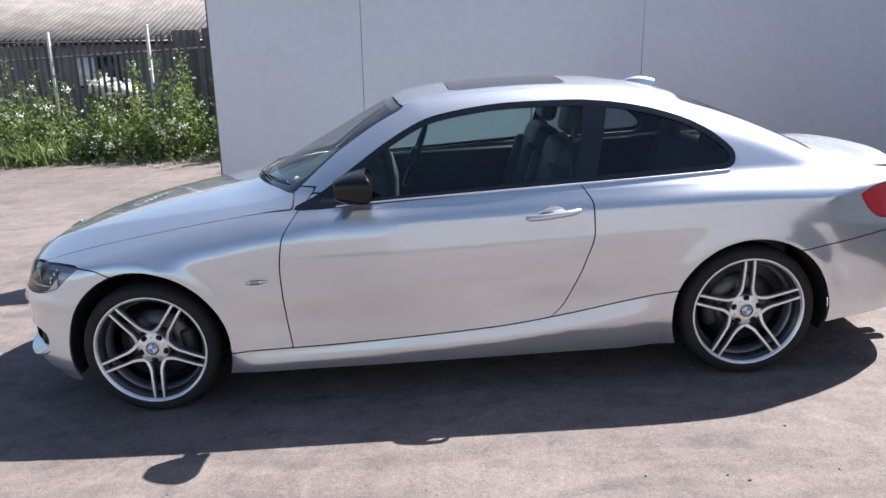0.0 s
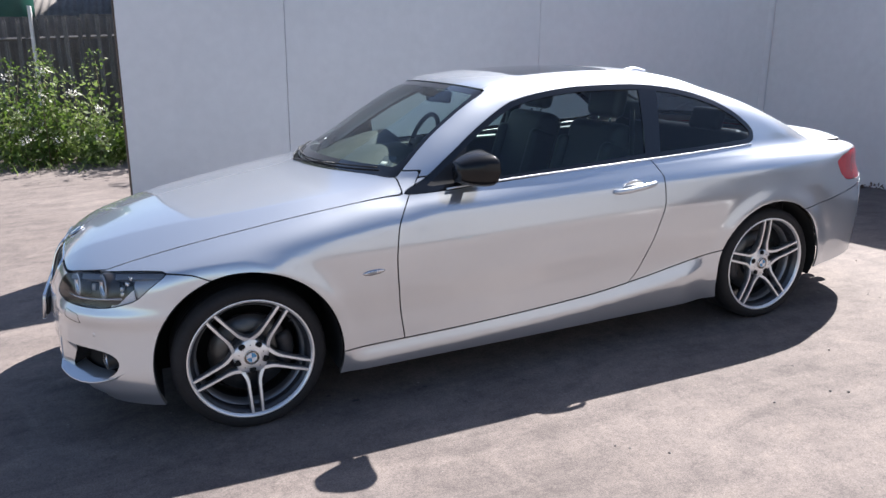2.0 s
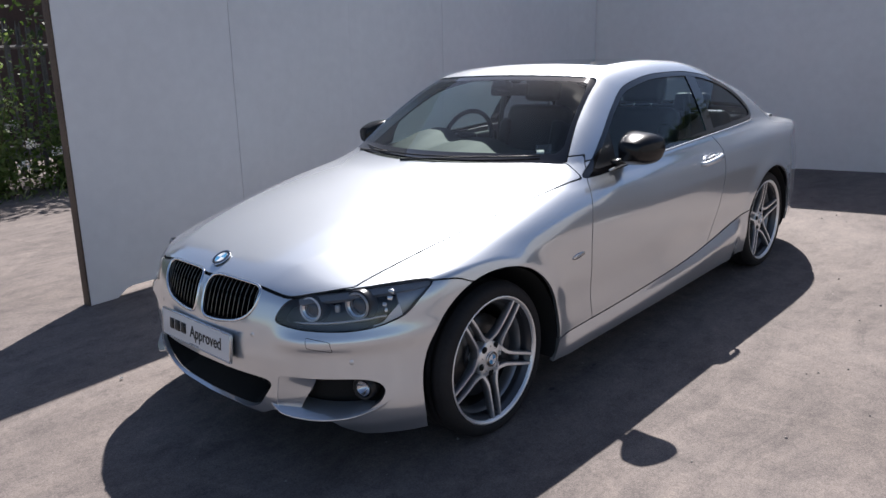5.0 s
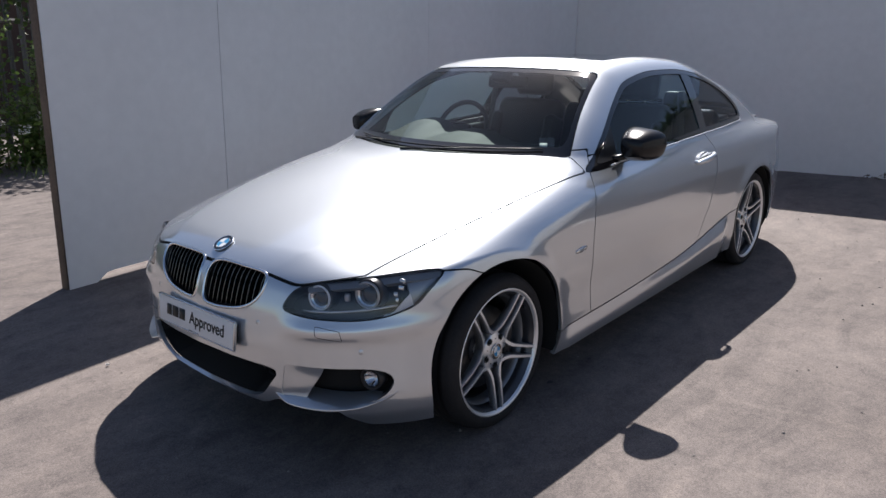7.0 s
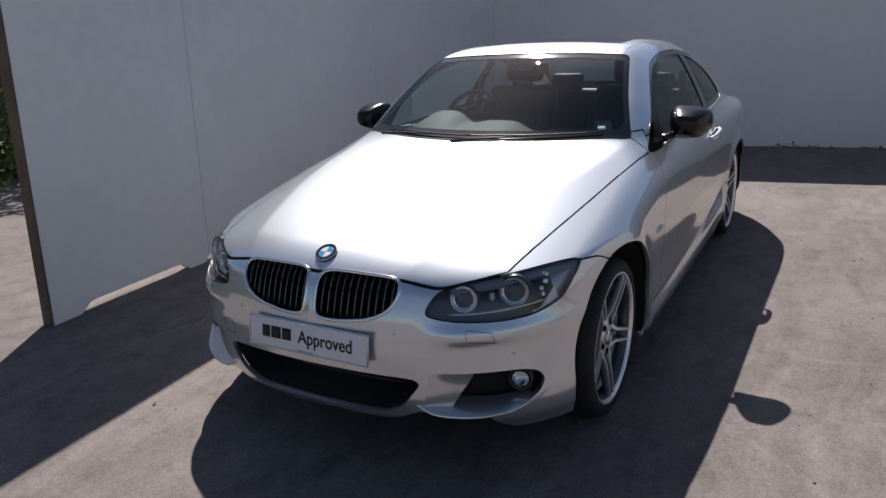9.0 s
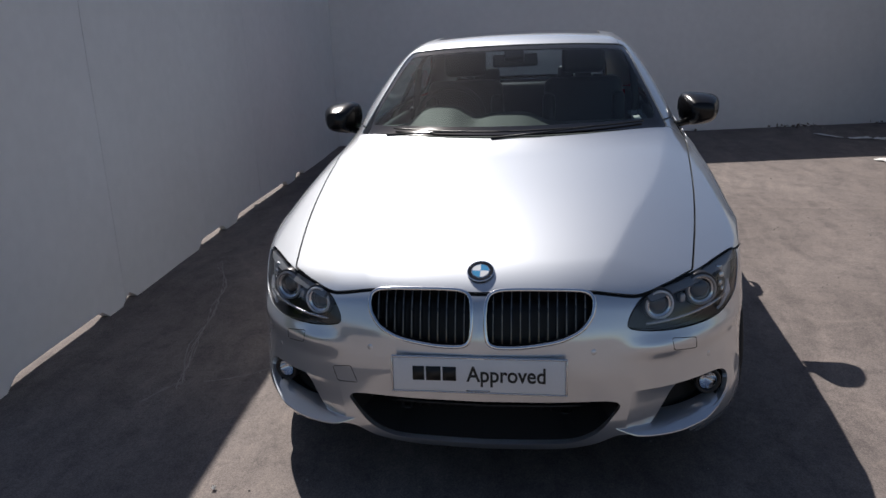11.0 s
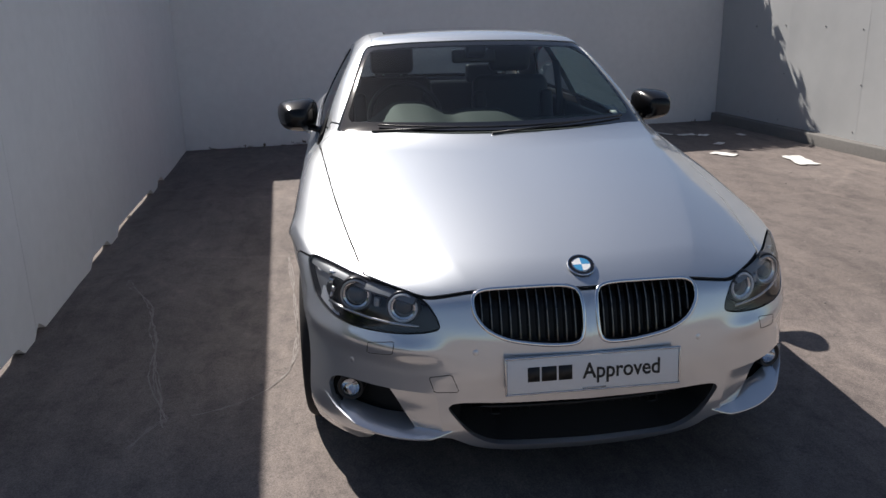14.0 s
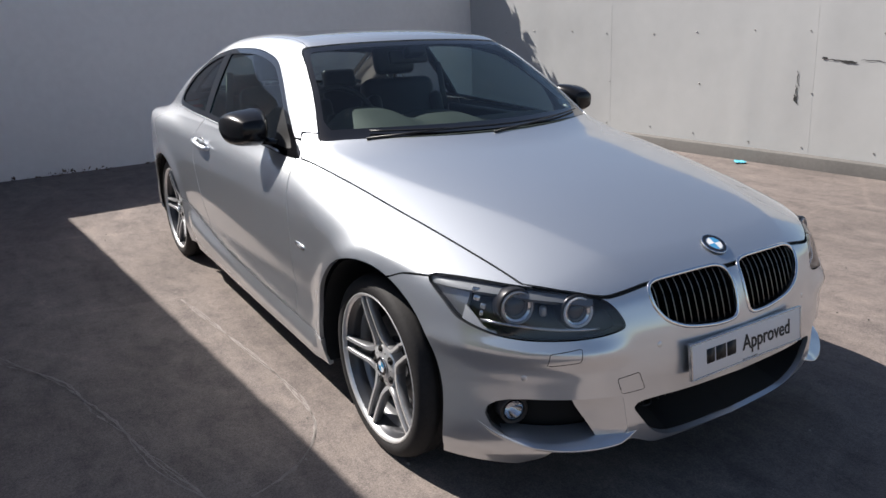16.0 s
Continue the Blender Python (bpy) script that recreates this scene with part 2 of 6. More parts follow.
LEAF = leaf_material("leaf_green", (0.105, 0.155, 0.035), (0.045, 0.08, 0.02), 0.45)
LEAF_PALE = leaf_material("leaf_pale", (0.21, 0.25, 0.10), (0.10, 0.14, 0.05), 0.4)
LEAF_DARK = leaf_material("ivy_leaf", (0.05, 0.075, 0.02), (0.025, 0.045, 0.012), 0.4)
FLOWER = material("seed_head", (0.74, 0.72, 0.66), 0.8, vary=0.2, random=0.2)
STEM = material("stem", (0.10, 0.085, 0.04), 0.8, vary=0.3)
ROOFING = material("fibre_cement_roof", (0.215, 0.195, 0.18), 0.9, second=(0.11, 0.10, 0.092), scale=2.2, bump=0.2, bump_scale=30)
BRICKWORK = material("shed_render", (0.30, 0.27, 0.25), 0.9, second=(0.18, 0.16, 0.15), scale=1.4, bump=0.2, bump_scale=30)
BROWN = material("brown_brick", (0.10, 0.062, 0.05), 0.9, second=(0.06, 0.038, 0.032), scale=2, bump=0.2, bump_scale=25)
TANK = material("green_plastic", (0.02, 0.09, 0.07), 0.4, vary=0.1)
PAPER = material("paper_scrap", (0.70, 0.69, 0.66), 0.8, vary=0.06)
# pale ground lines: dried water, and light thrown off the car painted as colour
PALE_LINE = material("pale_line", (0.235, 0.212, 0.20), 0.9, vary=0.2, scale=20)
CYAN = material("blue_wrapper", (0.10, 0.48, 0.62), 0.35, vary=0.3, scale=60)
GRIT = material("loose_grit", (0.20, 0.185, 0.17), 0.9, random=0.5, vary=0.3)
OIL = material("oil_drip", (0.045, 0.043, 0.042), 0.6)


# ---- mesh helpers ----
def part(name, bm, mat, parent=None, label="", smooth=True):
    """One bmesh as one mesh object under a thing or a part."""
    me = bpy.data.meshes.new(name)
    bm.edges.index_update()
    sharp_edges = [e.index for e in bm.edges if not e.smooth]
    bm.to_mesh(me)
    bm.free()
    me.materials.append(mat)
    me.shade_smooth() if smooth else me.shade_flat()
    for k in sharp_edges:
        me.edges[k].use_edge_sharp = True
    ob = new(name, me)
    ob.parent = parent
    return tagged(ob, label)


def mesh_part(name, verts, faces, mat, parent=None, label="", normals=None, smooth=True):
    me = bpy.data.meshes.new(name)
    me.from_pydata([tuple(map(float, v)) for v in verts], [], faces)
    me.materials.append(mat)
    me.shade_smooth() if smooth else me.shade_flat()
    if normals is not None:
        me.normals_split_custom_set_from_vertices([tuple(map(float, v)) for v in normals])
    ob = new(name, me)
    ob.parent = parent
    return tagged(ob, label)


def add_box(bm, size, m=None, bevel=0.0, seg=2):
    made = bmesh.ops.create_cube(bm, size=1)["verts"]
    bmesh.ops.scale(bm, vec=size, verts=made)
    if bevel:
        edges = list({e for v in made for e in v.link_edges})
        made = list({v for f in bmesh.ops.bevel(bm, geom=edges, offset=bevel, segments=seg, affect="EDGES", profile=0.5)["faces"] for v in f.verts} | {v for v in made if v.is_valid})
    if m is not None:
        bmesh.ops.transform(bm, matrix=m, verts=made)
    return made


def box(size, m=None, bevel=0.0, seg=2):
    bm = bmesh.new()
    add_box(bm, size, m, bevel, seg)
    return bm


def add_cyl(bm, r, depth, m=None, seg=24, r2=None, bevel=0.0):
    made = bmesh.ops.create_cone(bm, cap_ends=True, segments=seg, radius1=r, radius2=r if r2 is None else r2, depth=depth)["verts"]
    if bevel:
        edges = [e for e in {e for v in made for e in v.link_edges} if any(len(f.verts) > 4 for f in e.link_faces)]
        made = list({v for f in bmesh.ops.bevel(bm, geom=edges, offset=bevel, segments=2, affect="EDGES", profile=0.5)["faces"] for v in f.verts} | {v for v in made if v.is_valid})
    if m is not None:
        bmesh.ops.transform(bm, matrix=m, verts=made)
    return made


def cyl(r, depth, m=None, seg=24, r2=None, bevel=0.0):
    bm = bmesh.new()
    add_cyl(bm, r, depth, m, seg, r2, bevel)
    return bm


def lathe(profile, seg=64, closed=False):
    """Turns (radius, height) pairs about the y axis."""
    bm = bmesh.new()
    rings = []
    for i in range(seg):
        a = 2 * math.pi * i / seg
        rings.append([bm.verts.new((r * math.cos(a), h, r * math.sin(a))) for r, h in profile])
    n = len(profile)
    for i in range(seg):
        p, q = rings[i], rings[(i + 1) % seg]
        for j in range(n if closed else n - 1):
            bm.faces.new((p[j], q[j], q[(j + 1) % n], p[(j + 1) % n]))
    bmesh.ops.recalc_face_normals(bm, faces=bm.faces)
    return bm


def tube(points, radius, seg=8, closed=False, flat=1.0, normals=None):
    """A round or flattened bar along a line of points."""
    pts = [Vector(p) for p in points]
    bm = bmesh.new()
    rings, n = [], len(pts)
    for i, p in enumerate(pts):
        a, b = pts[i - 1] if (i or closed) else p, pts[(i + 1) % n] if (i < n - 1 or closed) else p
        t = (b - a).normalized()
        up = Vector(normals[i]) if normals is not None else (Vector((0, 0, 1)) if abs(t.z) < 0.9 else Vector((1, 0, 0)))
        side = t.cross(up).normalized()
        up = side.cross(t).normalized()
        r = radius[i] if isinstance(radius, (list, tuple)) else radius
        rings.append([bm.verts.new(p + side * (r * math.cos(2 * math.pi * k / seg)) + up * (r * flat * math.sin(2 * math.pi * k / seg))) for k in range(seg)])
    for i in range(n if closed else n - 1):
        p, q = rings[i], rings[(i + 1) % n]
        for k in range(seg):
            bm.faces.new((p[k], p[(k + 1) % seg], q[(k + 1) % seg], q[k]))
    if not closed:
        bm.faces.new(rings[0])
        bm.faces.new(rings[-1])
    bmesh.ops.recalc_face_normals(bm, faces=bm.faces)
    return bm


def join(*bms):
    out = bmesh.new()
    for b in bms:
        me = bpy.data.meshes.new("tmp")
        b.to_mesh(me)
        b.free()
        out.from_mesh(me)
        bpy.data.meshes.remove(me)
    return out


# ---- the yard ----
def lay(x, y, z=0.0):
    """A point of the sloping yard, in the world."""
    return SLOPE @ Vector((x, y, z))


def ground_height(x, y=0.0):
    s = math.tan(radians(2.6))
    z = s * (x if abs(x) < 9 else math.copysign(9 + 3 * (1 - math.exp(-(abs(x) - 9) / 3)), x))
    # the tarmac is made up a little at the foot of the wall's free end
    u, v = min(max((y - 1.25) / 0.7, 0), 1), min(max((3.6 - x) / 3.4, 0), 1)
    return z + 0.040 * u * u * (3 - 2 * u) * v * (1 if x > -9 else 0)


def build_ground():
    near = list(np.arange(-14, 14.01, 0.25))
    far = [20, 30, 50, 90, 160, 300, 600, 1200]
    line = [-v for v in reversed(far)] + near + far
    verts, faces, n = [], [], len(line)
    for y in line:
        for x in line:
            bumpy = 0.006 * noise.noise((x * 0.7, y * 0.7, 3.0)) if max(abs(x), abs(y)) > 5.5 else 0.0
            verts.append((x, y, ground_height(x, y) + bumpy))
    for j in range(n - 1):
        for i in range(n - 1):
            a = j * n + i
            faces.append((a, a + 1, a + n + 1, a + n))
    tagged(mesh_part("ground", verts, faces, TARMAC), "pale worn tarmac yard with stains and loose grit", "ground", kind="structure")


build_ground()


def wall_of_sheets(name, start, end, height, widths, lifts, label, thick=0.05, wavy=0.0, rise=0.0, gaps=None, mat=None, stagger=0.0006, seams=()):
    """An upright wall of painted sheets: each sheet is a piece of its own."""
    a, b = Vector((*start, 0)), Vector((*end, 0))
    along = (b - a).normalized()
    out = Vector((-along.y, along.x, 0))
    root = tagged(new(name), label, "wall", kind="structure")
    length, s, k = (b - a).length, 0.0, 0
    while s < length - 0.01:
        w = min(widths[k % len(widths)], length - s)
        bm = bmesh.new()
        nx, nz = max(int(w / (0.04 if gaps else 0.10)), 2), 14
        lift = lifts[k % len(lifts)]
        grid = {}
        for side in (0, 1):
            for i in range(nx + 1):
                for j in range(nz + 1):
                    u = s + (0.0022 if k in seams else -0.0003) + (w - (0.0022 if k in seams or k + 1 in seams else -0.0006)) * i / nx
                    p = a + along * u
                    base = ground_height(p.x, p.y) + lift
                    if gaps:
                        base += -lift - 0.02 + 0.074 * max([min(1.0, max(0.0, min(p.x - g0, g1 - p.x) / 0.10 + 0.4)) for g0, g1 in gaps])
                    top = height + rise * p.x
                    z = base + (top - base) * j / nz
                    d = wavy * (noise.noise((u * 1.1, z * 0.7, 3.1)) + 0.5 * noise.noise((u * 5, z * 2, 7.0)))
                    edge = stagger * (k % 2)
                    grid[side, i, j] = bm.verts.new(p + out * (edge + d + (thick if side else 0)) + Vector((0, 0, z)))
        for i in range(nx):
            for j in range(nz):
                bm.faces.new([grid[0, i, j], grid[0, i + 1, j], grid[0, i + 1, j + 1], grid[0, i, j + 1]])
                bm.faces.new([grid[1, i, j], grid[1, i, j + 1], grid[1, i + 1, j + 1], grid[1, i + 1, j]])
        for i in range(nx):
            bm.faces.new([grid[0, i, 0], grid[1, i, 0], grid[1, i + 1, 0], grid[0, i + 1, 0]])
            bm.faces.new([grid[0, i, nz], grid[0, i + 1, nz], grid[1, i + 1, nz], grid[1, i, nz]])
        for j in range(nz):
            bm.faces.new([grid[0, 0, j], grid[0, 0, j + 1], grid[1, 0, j + 1], grid[1, 0, j]])
            bm.faces.new([grid[0, nx, j], grid[1, nx, j], grid[1, nx, j + 1], grid[0, nx, j + 1]])
        bmesh.ops.recalc_face_normals(bm, faces=bm.faces)
        for e in bm.edges:
            e.smooth = e.calc_face_angle(0) < 0.7
        part("sheet", bm, mat or WALL, root)
        if s > 0:
            q = a + along * s + out * (thick + math.copysign(0.012, thick))
            part("batten", box((0.06, 0.02, height - ground_height(q.x, q.y) - 0.1), pose(q.x, q.y, (height + ground_height(q.x, q.y)) / 2, 0, 0, math.degrees(math.atan2(along.y, along.x))), 0.003), BOARD, root)
        s += w
        k += 1
    return root


NORTH = ((-1.81, 2.09), (4.655, 2.528))
EAST = ((4.752, 2.598), (5.72, -4.56))
SOUTH = ((5.68, -4.44), (-0.55, -5.02))
NORTH_TOP, EAST_TOP, SOUTH_TOP = 2.57, 2.82, 2.6
SOUTH_TURN = math.degrees(math.atan2(SOUTH[0][1] - SOUTH[1][1], SOUTH[0][0] - SOUTH[1][0]))
wall_north = wall_of_sheets("wall_north", *NORTH, NORTH_TOP, [1.20, 1.15], [0.0], "white painted sheet wall with thin upright joints", wavy=0.006, rise=0.02, seams=(1, 3), gaps=[(-1.62, -0.80), (-0.64, -0.50), (0.40, 0.90), (1.13, 2.50), (2.76, 3.09)])
wall_east = wall_of_sheets("wall_east", *EAST, EAST_TOP, [9.0], [0.0], "tall plain white painted end wall in shade", thick=0.12, wavy=0.004)
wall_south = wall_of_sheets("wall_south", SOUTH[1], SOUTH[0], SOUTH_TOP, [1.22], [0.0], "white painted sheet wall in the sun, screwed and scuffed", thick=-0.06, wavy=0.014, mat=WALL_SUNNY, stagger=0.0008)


# a filler added in the walls' corner; ending below their tops, it lets a sun streak through
corner_post = tagged(part("corner_post", box((0.092, 0.05, 2.24), pose(4.702, 2.556, 1.25, 0, 0, 3.8), 0.004), WALL), "white painted filler added in the corner of the two walls", "post", kind="structure")


def wall_point(line, s):
    a, b = Vector((*line[0], 0)), Vector((*line[1], 0))
    p = a + (b - a).normalized() * s
    return p


# the board that ends the wall beside the car
tagged(part("end_board", box((0.012, 0.075, 2.50), pose(-1.819, 2.128, 1.16, 0, 0, 3.9), 0.004), BOARD), "weathered brown board closing the free end of the wall", "board", kind="structure")

# concrete footing along the sunny wall
p, q = wall_point((SOUTH[1], SOUTH[0]), 0.0), wall_point((SOUTH[1], SOUTH[0]), 6.2)
m = (p + q) / 2
bm = box((6.2, 0.14, 0.34), pose(m.x, m.y + 0.045, ground_height(m.x) - 0.045, 0, -2.6, SOUTH_TURN), 0.012)
tagged(part("kerb_south", bm, KERB), "low grey concrete footing under the white wall", "kerb", kind="structure")


def sheet_face(s, z):
    """A point of the sunny wall's face, s along it and z above its foot, with the sheet's waves."""
    p = wall_point((SOUTH[1], SOUTH[0]), s)
    up = ground_height(p.x) + z
    d = 0.014 * (noise.noise((s * 1.1, up * 0.7, 3.1)) + 0.5 * noise.noise((s * 5, up * 2, 7.0)))
    a, b = Vector((*SOUTH[1], 0)), Vector((*SOUTH[0], 0))
    along = (b - a).normalized()
    return p + Vector((-along.y, along.x, 0)) * d + Vector((0, 0, up))


def build_screws():
    """Screw heads in rows on the sunny wall's sheets."""
    mesh = None
    for k in range(11):
        for z in (0.20, 0.72, 1.27, 1.8):
            s = k * 0.61 + 0.04 + 0.03 * math.sin(k * 3 + z * 7)
            if s > 6.0 or (z == 0.72 and k % 2):
                continue
            m = Matrix.Translation(sheet_face(s, z + 0.02 * math.sin(k * 5 + z * 9)) + Vector((0, 0.005, 0))) @ pose(0, 0, 0, -90, 0, SOUTH_TURN)
            if mesh is None:
                ob = part("screw", cyl(0.008, 0.006, None, 10, 0.006), SCREW, wall_south)
                mesh = ob.data
            else:
                ob = new("screw", mesh)
                ob.parent = wall_south
            ob.matrix_local = m


build_screws()


def scuff(s, z, long, wide, lean):
    """A thin rubbed mark lying on the sunny wall's sheet."""
    bm = bmesh.new()
    rows = []
    c, n = math.cos(radians(lean)), math.sin(radians(lean))
    for i in range(25):
        u = i / 24 - 0.5
        w = wide * (0.30 + 0.70 * math.cos(u * 3.0)) * (0.7 + 0.8 * abs(noise.noise((u * 13, s, z))))
        v = 0.012 * noise.noise((u * 5, z, s))
        rows.append([bm.verts.new(sheet_face(s + u * long * c - (v + e * w / 2) * n, z + u * long * n + (v + e * w / 2) * c) + Vector((0, 0.0055, 0))) for e in (-1, 1)])
    for (a, b), (d, e) in zip(rows, rows[1:]):
        bm.faces.new((a, d, e, b))
    part("scuff_mark", bm, SCUFF, wall_south, "black rubbed mark")


# ---- beyond the wall's free end: weeds, palisade fence, shed ----
def leafy(bm, centre, size, count, leaf, seed, low=0.0):
    """Many small folded leaves in an uneven clump."""
    rnd = random.Random(seed)
    for _ in range(count):
        while True:
            q = Vector((rnd.uniform(-1, 1), rnd.uniform(-1, 1), rnd.uniform(-1, 1)))
            if 0.15 < q.length < 1.0 + 0.35 * noise.noise(q * 2.3 + Vector((seed, 0, 0))):
                break
        p = Vector(centre) + Vector((q.x * size[0], q.y * size[1], q.z * size[2]))
        if p.z < low:
            continue
        d = Vector((rnd.gauss(0, 1), rnd.gauss(0, 1), rnd.gauss(0, 0.7))).normalized()
        s = d.orthogonal().normalized()
        s.rotate(Matrix.Rotation(rnd.uniform(0, 6.28), 3, d))
        n = d.cross(s) * 0.25
        L, w = leaf * rnd.uniform(0.6, 1.4), leaf * rnd.uniform(0.22, 0.42)
        v = [bm.verts.new(p), bm.verts.new(p + d * L * 0.5 + s * w + n * w), bm.verts.new(p + d * L), bm.verts.new(p + d * L * 0.5 - s * w + n * w)]
        bm.faces.new((v[0], v[1], v[2]))
        bm.faces.new((v[0], v[2], v[3]))


def build_shrub(x, y, wide, high, seed, pale=False):
    rnd = random.Random(seed)
    z0 = ground_height(x)
    root = tagged(new("shrub"), "overgrown green weeds and bramble with pale seed heads beside the fence", "shrub", group="weeds along the fence")
    root.location = (x, y, z0)
    stems = bmesh.new()
    leaves = bmesh.new()
    light = bmesh.new()
    heads = bmesh.new()
    for k in range(26):
        bx, by = rnd.uniform(-wide, wide), rnd.uniform(-0.45, 0.45)
        h = high * rnd.choice((0.45, 0.6, 0.8, 1.0, 1.25)) * rnd.uniform(0.85, 1.15)
        tip = Vector((bx + rnd.uniform(-0.2, 0.2), by + rnd.uniform(-0.25, 0.2), h))
        pts = [Vector((bx, by, -0.02)), Vector((bx, by, 0)).lerp(tip, 0.5) + Vector((rnd.uniform(-0.06, 0.06), 0, 0)), tip]
        b = tube(pts, [0.008, 0.006, 0.003], 5)
        me = bpy.data.meshes.new("tmp")
        b.to_mesh(me)
        b.free()
        stems.from_mesh(me)
        bpy.data.meshes.remove(me)
        leafy(leaves if k % 3 else light, (bx, by, h * 0.42), (0.26, 0.26, h * 0.50), 105, 0.080, seed * 31 + k, 0.01)
        leafy(light if k % 2 else leaves, tip, (0.13, 0.13, 0.18), 34, 0.05, seed * 53 + k)
        if k % 2 == 0:
            leafy(heads, tip.lerp(Vector((bx, by - 0.35, 0)), rnd.uniform(0, 0.6)) + Vector((0, -0.08, 0.03)), (0.085, 0.07, 0.06), 34, 0.034, seed * 97 + k)
    part("stem", stems, STEM, root)
    part("foliage", leaves, LEAF, root)
    part("pale_foliage", light, LEAF_PALE, root)
    part("seed_head", heads, FLOWER, root)
    for ob in root.children:
        tagged(ob, kind="stuff")


for k, (sx, sw, sh) in enumerate([(-11.6, 0.8, 1.2), (-10.2, 0.8, 1.35), (-8.9, 0.8, 1.25), (-7.6, 0.75, 1.15), (-6.4, 0.75, 1.0), (-5.2, 0.75, 1.05), (-4.0, 0.75, 1.2), (-2.8, 0.75, 1.1), (-1.6, 0.75, 1.25), (-0.5, 0.7, 1.6), (0.6, 0.7, 1.1)]):
    sy = 8.35 - 0.29 * sx - 1.2
    build_shrub(sx, sy, sw, sh, 11 + k)


def build_grass():
    rnd = random.Random(5)
    bm = bmesh.new()
    for _ in range(900):
        x = rnd.uniform(-11.5, 1.2)
        y = 6.55 - 0.29 * x + rnd.gauss(0, 0.16)
        h, z = rnd.uniform(0.06, 0.22), ground_height(x) - 0.005
        lean = Vector((rnd.gauss(0, 0.3), rnd.gauss(-0.15, 0.3), 1)).normalized() * h
        w = Vector((rnd.uniform(-1, 1), rnd.uniform(-1, 1), 0)).normalized() * 0.006
        p = Vector((x, y, z))
        v = [bm.verts.new(p - w), bm.verts.new(p + w), bm.verts.new(p + lean * 0.6 + w * 0.7), bm.verts.new(p + lean + Vector((lean.x, lean.y, 0)) * 0.5)]
        bm.faces.new((v[0], v[1], v[2]))
        bm.faces.new((v[0], v[2], v[3]))
    # a bright tuft of long grass among the weeds
    for _ in range(260):
        x, y = -6.65 + rnd.gauss(0, 0.36), 8.45 + rnd.gauss(0, 0.20)
        h, z = rnd.uniform(0.22, 0.52), ground_height(x, y) - 0.01
        lean = Vector((rnd.gauss(0, 0.28), rnd.gauss(-0.1, 0.28), 1)).normalized() * h
        w = Vector((rnd.uniform(-1, 1), rnd.uniform(-1, 1), 0)).normalized() * 0.009
        p = Vector((x, y, z))
        v = [bm.verts.new(p - w), bm.verts.new(p + w), bm.verts.new(p + lean * 0.6 + w * 0.7), bm.verts.new(p + lean + Vector((lean.x, lean.y, 0)) * 0.5)]
        bm.faces.new((v[0], v[1], v[2]))
        bm.faces.new((v[0], v[2], v[3]))
    tagged(part("grass", bm, LEAF_PALE), "rough grass along the foot of the weeds", "grass", kind="stuff")


build_grass()


def build_fence():
    """Palisade fence: pressed pales with split points on two rails."""
    a, b = Vector((-13.0, 12.3, 0)), Vector((2.0, 8.0, 0))
    along = (b - a).normalized()
    turn = math.degrees(math.atan2(along.y, along.x))
    root = tagged(new("palisade_fence"), "weathered galvanised palisade fence with pointed pales", "fence")
    root.matrix_world = pose(a.x, a.y, 0, 0, 0, turn)
    length = (b - a).length

    def base(u):
        return ground_height((a + along * u).x)

    bm = bmesh.new()
    prof = [(-0.034, 0.0), (-0.022, -0.012), (-0.008, -0.012), (0.0, -0.004), (0.008, -0.012), (0.022, -0.012), (0.034, 0.0)]
    H = 2.07
    rows = []
    for k, (px, py) in enumerate(prof):
        tip = H - 0.10 - abs(px) * 0.2 + (0.10 if k in (1, 5) else 0.06 if k == 3 else 0.0)
        rows.append((bm.verts.new((px, py, 0)), bm.verts.new((px, py, tip)), bm.verts.new((px, py + 0.004, 0)), bm.verts.new((px, py + 0.004, tip))))
    for p, q in zip(rows, rows[1:]):
        bm.faces.new((p[0], q[0], q[1], p[1]))
        bm.faces.new((p[2], p[3], q[3], q[2]))
        bm.faces.new((p[1], q[1], q[3], p[3]))
    first = part("pale", bm, PALE, root, smooth=False)
    first.location = (0.05, 0, base(0.05) + 0.05)
    rnd = random.Random(3)
    u = 0.205
    while u < length:
        ob = new("pale", first.data)
        ob.parent = root
        ob.matrix_local = pose(u, rnd.uniform(-0.004, 0.004), base(u) + 0.05 + rnd.uniform(-0.02, 0.02), rnd.gauss(0, 0.6), rnd.gauss(0, 0.7), rnd.gauss(0, 2))
        u += 0.150
    for z in (0.45, 1.78):
        pts = [(v, 0.025, base(v) + z) for v in np.linspace(0, length, 24)]
        part("rail", tube(pts, 0.028, 4), PALE, root, smooth=False)
    u = 1.67
    while u < length:
        part("post", box((0.05, 0.05, 2.27), pose(u, -0.04, base(u) + 1.12), 0.004), POST, root, smooth=False)
        u += 2.17


build_fence()


def corrugated(name, x0, x1, low, high, root, label):
    """A pitched sheet of corrugated roofing from its eave to its ridge."""
    verts, faces = [], []
    cols = int((x1 - x0) / 0.0365)
    for i in range(cols + 1):
        x = x0 + (x1 - x0) * i / cols
        w = 0.026 * math.cos(2 * math.pi * x / 0.146)
        for t in (0.0, 0.5, 1.0):
            verts.append((x, low[0] + (high[0] - low[0]) * t, low[1] + (high[1] - low[1]) * t + w))
    for i in range(cols):
        for j in range(2):
            a = i * 3 + j
            faces.append((a, a + 3, a + 4, a + 1))
    roof = mesh_part(name, verts, faces, ROOFING, root, label)
    mod = roof.modifiers.new("thickness", "SOLIDIFY")
    mod.thickness = 0.012
    return roof


